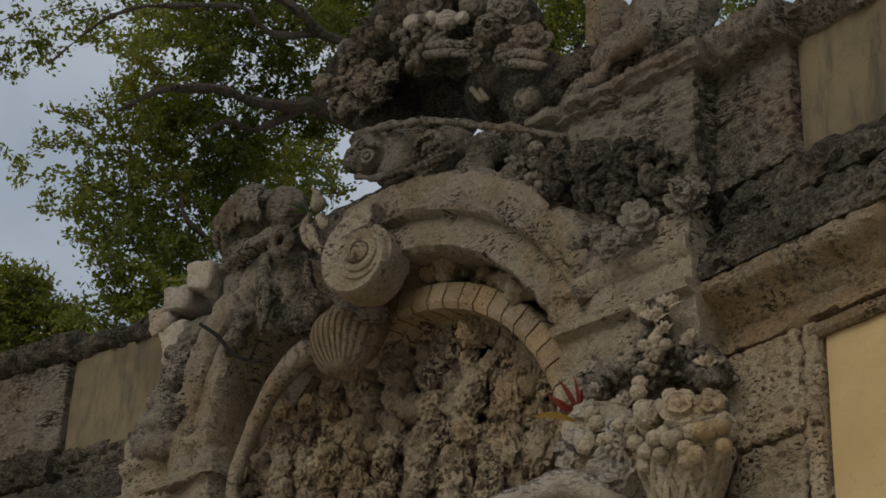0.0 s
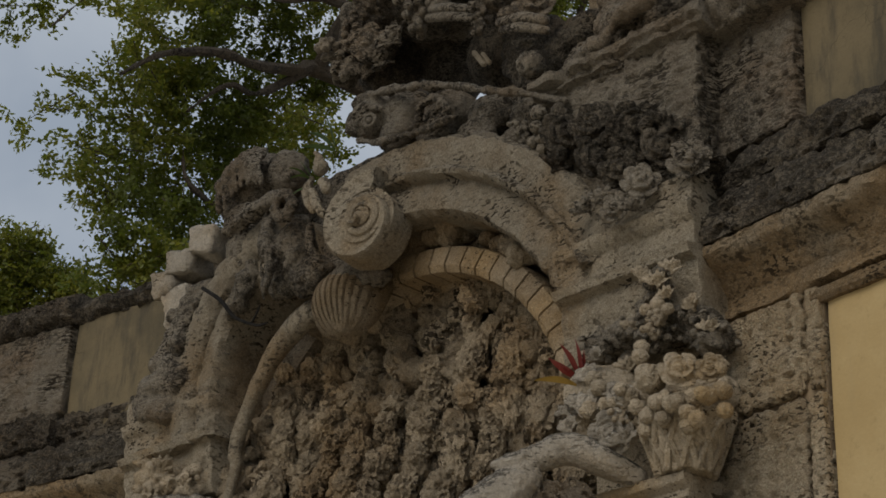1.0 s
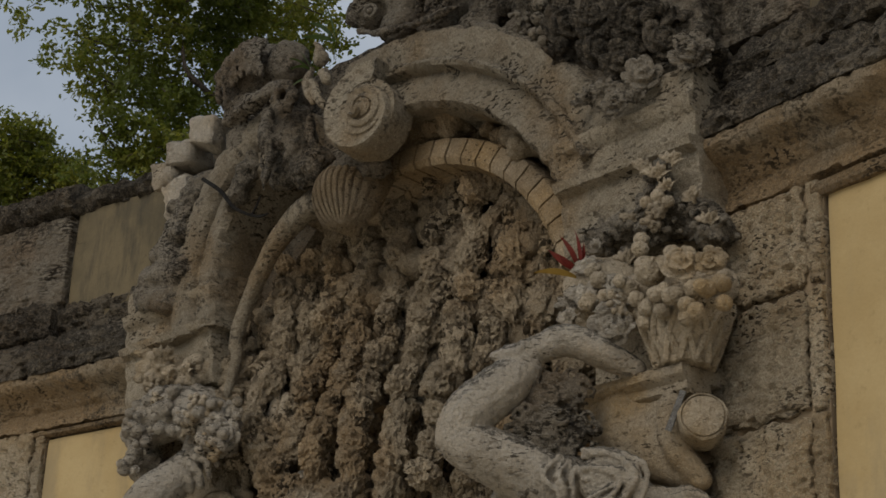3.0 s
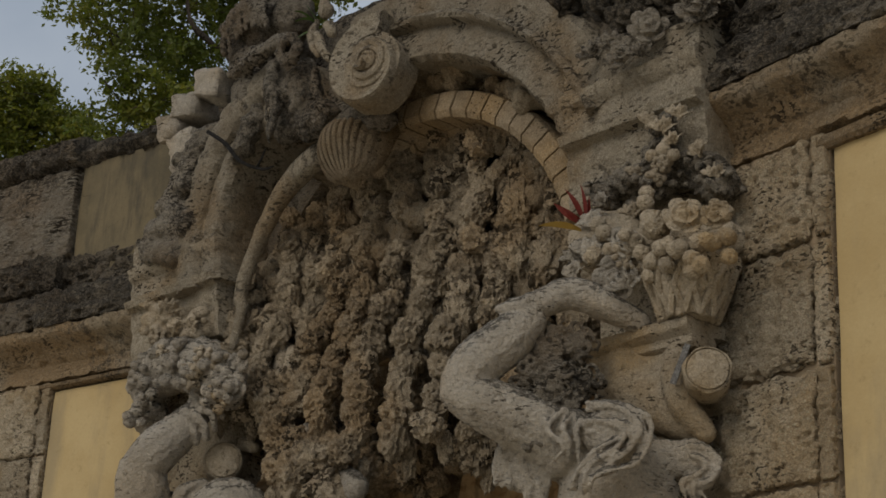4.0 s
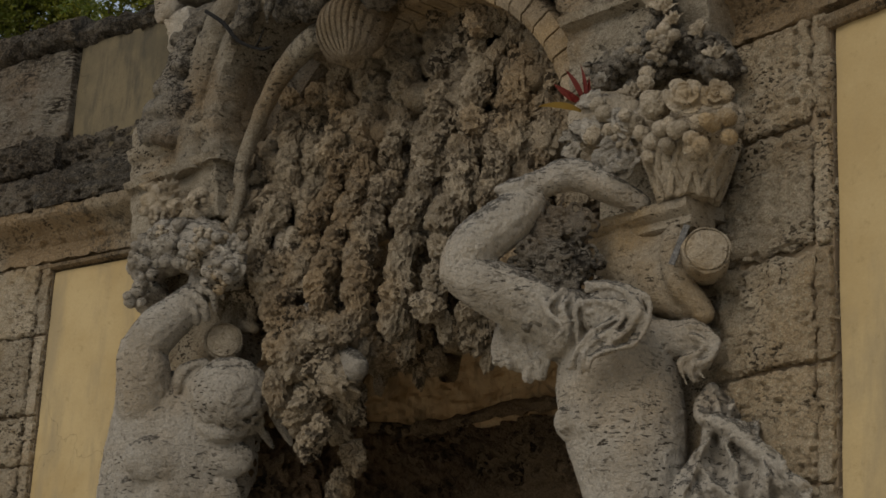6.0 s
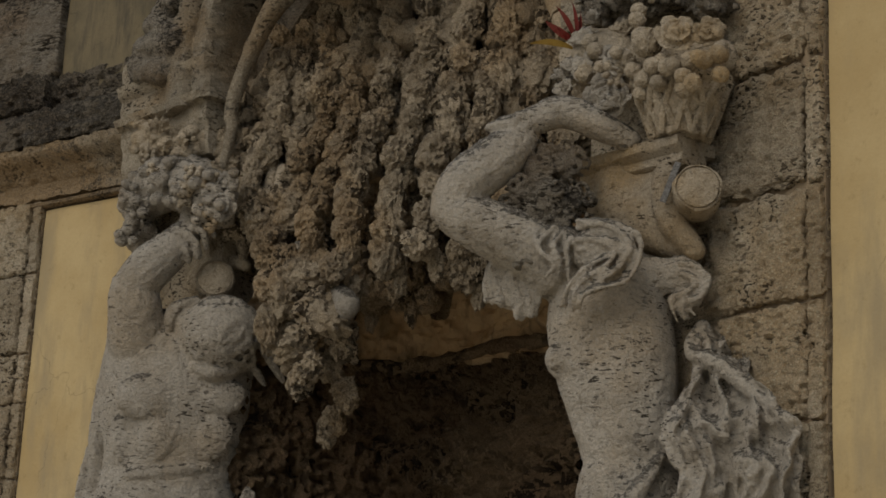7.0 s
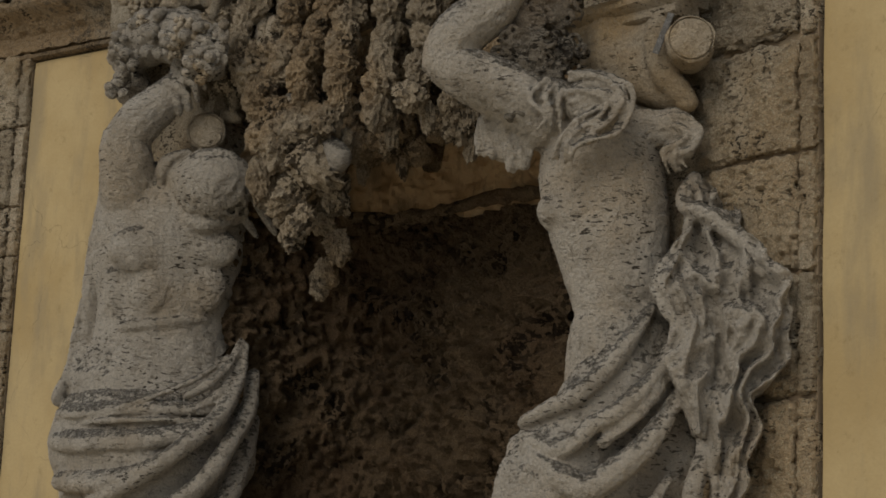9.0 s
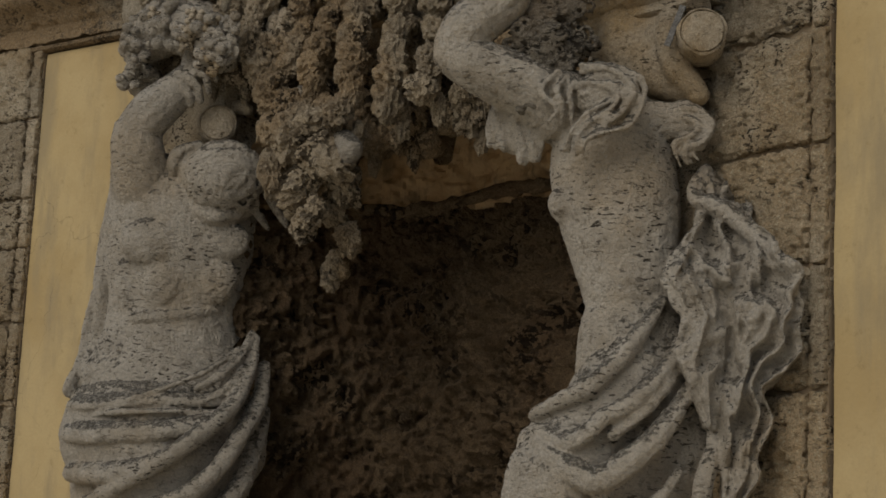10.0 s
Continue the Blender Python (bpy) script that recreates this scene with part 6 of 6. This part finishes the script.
cave = thing("grotto_cave", ARCH, "rough rock cave behind the arch, shade deepened in its colour", "cave", "structure")
# darker lining and paler vault paint the bounced light into the colours
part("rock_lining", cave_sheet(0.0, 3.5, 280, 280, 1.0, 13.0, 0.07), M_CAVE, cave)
part("vault", cave_sheet(3.49, 4.24, 70, 200, 0.55, 9.0, 0.035), M_VAULT, cave, "plastered vault over the cave, paled for light from below")
for name, z, r, dip in (("ledge", 3.52, 0.035, 0.03),):
    bm = bmesh.new()
    tube(bm, [(UC + 1.15 * math.cos(a), 0.3 + 0.75 * math.sin(a), z + dip * math.sin(5 * a), r) for a in [math.pi * k / 16 for k in range(17)]], 8)
    rough(bm, 0.02, 12)
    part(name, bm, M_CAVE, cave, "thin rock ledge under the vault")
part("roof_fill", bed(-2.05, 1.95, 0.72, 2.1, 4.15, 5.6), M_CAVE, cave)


# ---- trees behind the wall ----
def tree(name, label, trunk, limbs, clumps, leaves, seed):
    """Places are world metres with a radius; leaves hang in tufts at twig ends within the clumps."""
    random.seed(seed)
    rng = np.random.default_rng(seed)
    t = thing(name, pose(0, 0, 0), label, "tree", group="oaks behind the wall")
    bm = tube(bmesh.new(), trunk, 10)
    rough(bm, 0.05, 3)
    stem = part("trunk", bm, M_BARK, t)
    for limb in limbs:
        bm = tube(bmesh.new(), limb, 8)
        rough(bm, 0.02, 5)
        part("limb", bm, M_BARK, stem)
    twigs = bmesh.new()
    verts, total = [], sum(c[3] ** 2 * c[4] for c in clumps)
    for cx, cy, cz, cr, dense in clumps:
        n = int(leaves * cr ** 2 * dense / total)
        tufts = max(3, int(n / 44))
        for _ in range(tufts):
            d = rng.normal(size=3)
            d *= cr * rng.uniform(0.15, 1.0) ** 0.5 / np.linalg.norm(d)
            centre = np.array((cx, cy, cz)) + d * (1, 1.2, 1)
            droop = np.array((rng.normal(), rng.normal(), rng.uniform(-0.7, 0.5)))
            droop /= np.linalg.norm(droop)
            length = rng.uniform(0.07, 0.27)
            if rng.uniform() < 0.35:
                a = Vector(centre - droop * length)
                tube(twigs, ((*a, 0.007), (*Vector(centre), 0.005), (*Vector(centre + droop * length), 0.002)), 4)
            k = 44
            along = rng.uniform(-1, 1, k)[:, None] * droop * length + rng.normal(size=(k, 3)) * 0.034 + centre
            axis = rng.normal(size=(k, 3)) + droop * 1.2
            axis /= np.linalg.norm(axis, axis=1)[:, None]
            flat = np.cross(axis, rng.normal(size=(k, 3)))
            flat /= np.linalg.norm(flat, axis=1)[:, None]
            size = rng.uniform(0.02, 0.038, k)[:, None]
            up = np.cross(axis, flat) * size * 0.12
            verts.append(np.stack([along - axis * size, along + flat * size * 0.52 + up, along + axis * size, along - flat * size * 0.52 + up], 1))
    part("twig_mass", twigs, M_BARK, t)["kind"] = "stuff"
    v = np.concatenate(verts).reshape(-1, 3)
    data = bpy.data.meshes.new("mesh")
    data.from_pydata(v.tolist(), [], np.arange(len(v)).reshape(-1, 4).tolist())
    data.materials.append(M_LEAF)
    part("crown", data, M_LEAF, t, "dense small dark green leaves")["kind"] = "stuff"
    return t


def clump_at(p, dense=1.0):
    return (*p, dense)


OAK = [clump_at(p) for p in ((-2.722, 15.000, 10.973, 0.569), (-2.138, 15.500, 11.780, 0.622), (-1.440, 16.000, 11.873, 0.578), (-3.054, 15.000, 10.155, 0.505), (-2.456, 15.500, 10.474, 0.601), (-1.817, 16.000, 10.860, 0.563), (-1.395, 15.500, 10.032, 0.402), (-3.125, 15.000, 9.440, 0.417), (-2.536, 15.500, 9.674, 0.482), (-2.798, 15.000, 8.826, 0.435), (-2.268, 15.500, 9.096, 0.421), (-2.499, 15.000, 8.395, 0.404), (-3.003, 15.000, 8.427, 0.305), (-1.985, 16.000, 10.214, 0.499))]
OAK += [clump_at(p, 1.0) for p in ((1.080, 16.000, 12.342, 0.409), (-1.042, 16.500, 12.713, 0.543), (0.853, 16.000, 11.987, 0.289), (3.069, 17.000, 13.406, 0.380), (-2.701, 15.000, 12.343, 0.904), (-1.188, 16.000, 13.363, 1.025), (0.950, 16.000, 13.400, 0.905), (-0.296, 18.000, 13.922, 0.793), (-1.388, 16.000, 11.141, 0.340))]
OAK += [clump_at(p, 0.34) for p in ((-3.788, 14.000, 10.702, 0.322), (-3.352, 14.000, 10.844, 0.311), (-3.937, 14.000, 10.338, 0.206), (-3.018, 14.000, 10.801, 0.289), (-3.637, 14.500, 9.319, 0.204), (-3.892, 14.500, 9.535, 0.144), (-3.502, 14.500, 10.196, 0.188), (-3.607, 14.500, 9.838, 0.103))]
OAK_LIMBS = (((-0.458, 15.600, 10.566, 0.087), (-1.341, 15.400, 10.847, 0.082), (-1.537, 15.200, 10.716, 0.065), (-1.866, 14.800, 10.519, 0.053), (-2.213, 14.600, 10.513, 0.047), (-2.639, 14.400, 10.357, 0.036), (-2.999, 14.300, 10.071, 0.020)),
         ((-1.341, 15.400, 10.847, 0.071), (-1.192, 15.200, 11.176, 0.065), (-1.044, 15.200, 11.408, 0.055), (-0.514, 15.400, 11.729, 0.067)),
         ((-0.941, 15.300, 11.478, 0.066), (-1.292, 14.800, 11.294, 0.059), (-1.445, 14.600, 11.343, 0.053), (-1.660, 14.500, 11.455, 0.048), (-1.978, 14.400, 11.560, 0.037)),
         ((-1.345, 14.800, 11.291, 0.043), (-1.734, 14.500, 11.074, 0.032), (-1.977, 14.200, 11.140, 0.026), (-2.458, 14.000, 11.011, 0.021), (-2.868, 13.800, 10.824, 0.015), (-3.194, 13.800, 10.629, 0.010), (-3.539, 13.800, 10.230, 0.006)),
         ((-1.440, 15.300, 10.781, 0.049), (-1.865, 15.000, 10.334, 0.032), (-2.107, 14.800, 10.295, 0.021), (-2.442, 14.800, 10.009, 0.013)),
         ((-1.444, 15.600, 9.184, 0.047), (-2.054, 15.300, 9.240, 0.031), (-2.397, 15.000, 9.359, 0.026), (-2.484, 15.000, 9.705, 0.016)),
         ((1.142, 16.000, 11.798, 0.035), (1.254, 16.000, 12.212, 0.029), (1.310, 16.000, 12.632, 0.024)))
tree("oak_tree", "broad live oak with dark crooked limbs behind the wall", ((0.6, 16.2, 0.0, 0.3), (0.319, 16.000, 7.087, 0.256), (0.032, 16.000, 9.330, 0.242), (-0.342, 15.800, 10.434, 0.165), (-0.626, 15.600, 11.721, 0.113)), OAK_LIMBS, OAK, 105000, 3)
SMALL = [clump_at(p) for p in ((-4.840, 19.000, 10.409, 0.358), (-4.477, 19.000, 10.077, 0.322), (-4.896, 19.000, 9.919, 0.323), (-4.146, 19.000, 9.954, 0.289), (-5.387, 19.000, 10.243, 0.457))]
tree("oak_tree", "smaller oak farther behind the parapet", ((-4.4, 19.0, 0.0, 0.12), (-4.250, 19.000, 6.684, 0.085), (-4.512, 19.000, 8.534, 0.075), (-4.738, 19.000, 10.134, 0.039)), (((-4.661, 19.000, 9.588, 0.038), (-4.854, 19.000, 10.059, 0.026), (-4.987, 19.000, 10.543, 0.013)),), SMALL, 20000, 4)


# ---- small plants ----
def blades(name, m, label, category, leaf_name, sprays, material, width):
    t = thing(name, m, label, category)
    for pts in sprays:
        bm = bmesh.new()
        path = [Vector(p) for p in pts]
        left, right = [], []
        steps = 8
        for k in range(steps + 1):
            f = k / steps
            p = path[0] * (1 - f) ** 2 + path[1] * 2 * f * (1 - f) + path[2] * f * f
            w = width * math.sin(math.pi * (0.12 + 0.88 * f)) + 0.0008
            side = (path[2] - path[0]).cross(Vector((0.3, 1, 0.2))).normalized()
            left.append(bm.verts.new(p + side * w))
            right.append(bm.verts.new(p - side * w + Vector((0, -0.004, 0))))
        for k in range(steps):
            bm.faces.new((left[k], left[k + 1], right[k + 1], right[k]))
        bmesh.ops.solidify(bm, geom=bm.faces[:], thickness=0.0015)
        part(leaf_name, bm, material, t)
    return t


blades("grass_tuft", ARCH, "yellow-green grass tuft sprouting from the stone shoulder", "plant", "blade",
       (((-0.454, -0.100, 5.908), (-0.480, -0.160, 5.989), (-0.529, -0.200, 5.985)), ((-0.444, -0.100, 5.898), (-0.404, -0.180, 5.938), (-0.512, -0.200, 5.921)), ((-0.431, -0.100, 5.899), (-0.405, -0.160, 5.924), (-0.482, -0.180, 6.031)),
        ((-0.426, -0.120, 5.874), (-0.439, -0.180, 5.855), (-0.477, -0.200, 5.820)), ((-0.427, -0.100, 5.904), (-0.381, -0.140, 5.929), (-0.343, -0.160, 5.965))), M_FERN, 0.007)
blades("leafy_sprig", ARCH, "bright green sprig behind the stone bud", "plant", "leaf",
       (((-0.549, 0.100, 6.217), (-0.630, 0.080, 6.341), (-0.779, 0.100, 6.406)), ((-0.549, 0.100, 6.217), (-0.562, 0.080, 6.348), (-0.670, 0.100, 6.484)), ((-0.525, 0.100, 6.208), (-0.487, 0.080, 6.285), (-0.529, 0.100, 6.377)), ((-0.549, 0.100, 6.217), (-0.697, 0.100, 6.306), (-0.843, 0.100, 6.345))), M_FERN, 0.012)
blades("bromeliad", ARCH, "dark red bromeliad rooted in the rockwork", "plant", "leaf",
       (((1.347, -0.050, 4.404), (1.362, -0.100, 4.471), (1.301, -0.120, 4.543)), ((1.354, -0.050, 4.403), (1.409, -0.100, 4.458), (1.386, -0.120, 4.544)), ((1.341, -0.050, 4.406), (1.300, -0.100, 4.438), (1.238, -0.120, 4.498)),
        ((1.332, -0.050, 4.396), (1.351, -0.120, 4.406), (1.323, -0.140, 4.445)), ((1.344, -0.040, 4.401), (1.406, -0.080, 4.441), (1.417, -0.100, 4.493))), M_RED, 0.018)
blades("yellow_leaf", ARCH, "yellowed bromeliad leaf lying on the rock", "plant", "leaf", (((1.342, -0.060, 4.371), (1.289, -0.120, 4.406), (1.181, -0.140, 4.408)),), M_YELLOW, 0.012)
twig = thing("dead_twig", ARCH, "dark dead twig hanging across the far shoulder", "twig")
part("stem", tube(bmesh.new(), ((-1.332, -0.100, 5.603, 0.012), (-1.108, -0.140, 5.457, 0.012), (-0.968, -0.140, 5.321, 0.010), (-0.844, -0.120, 5.251, 0.008)), 6), M_TWIG, twig)
part("side_shoot", tube(bmesh.new(), ((-0.844, -0.120, 5.251, 0.007), (-0.805, -0.120, 5.295, 0.006), (-0.783, -0.120, 5.334, 0.004)), 6), M_TWIG, twig)
part("side_shoot", tube(bmesh.new(), ((-0.844, -0.120, 5.251, 0.007), (-0.772, -0.120, 5.224, 0.008), (-0.703, -0.120, 5.219, 0.004)), 6), M_TWIG, twig)
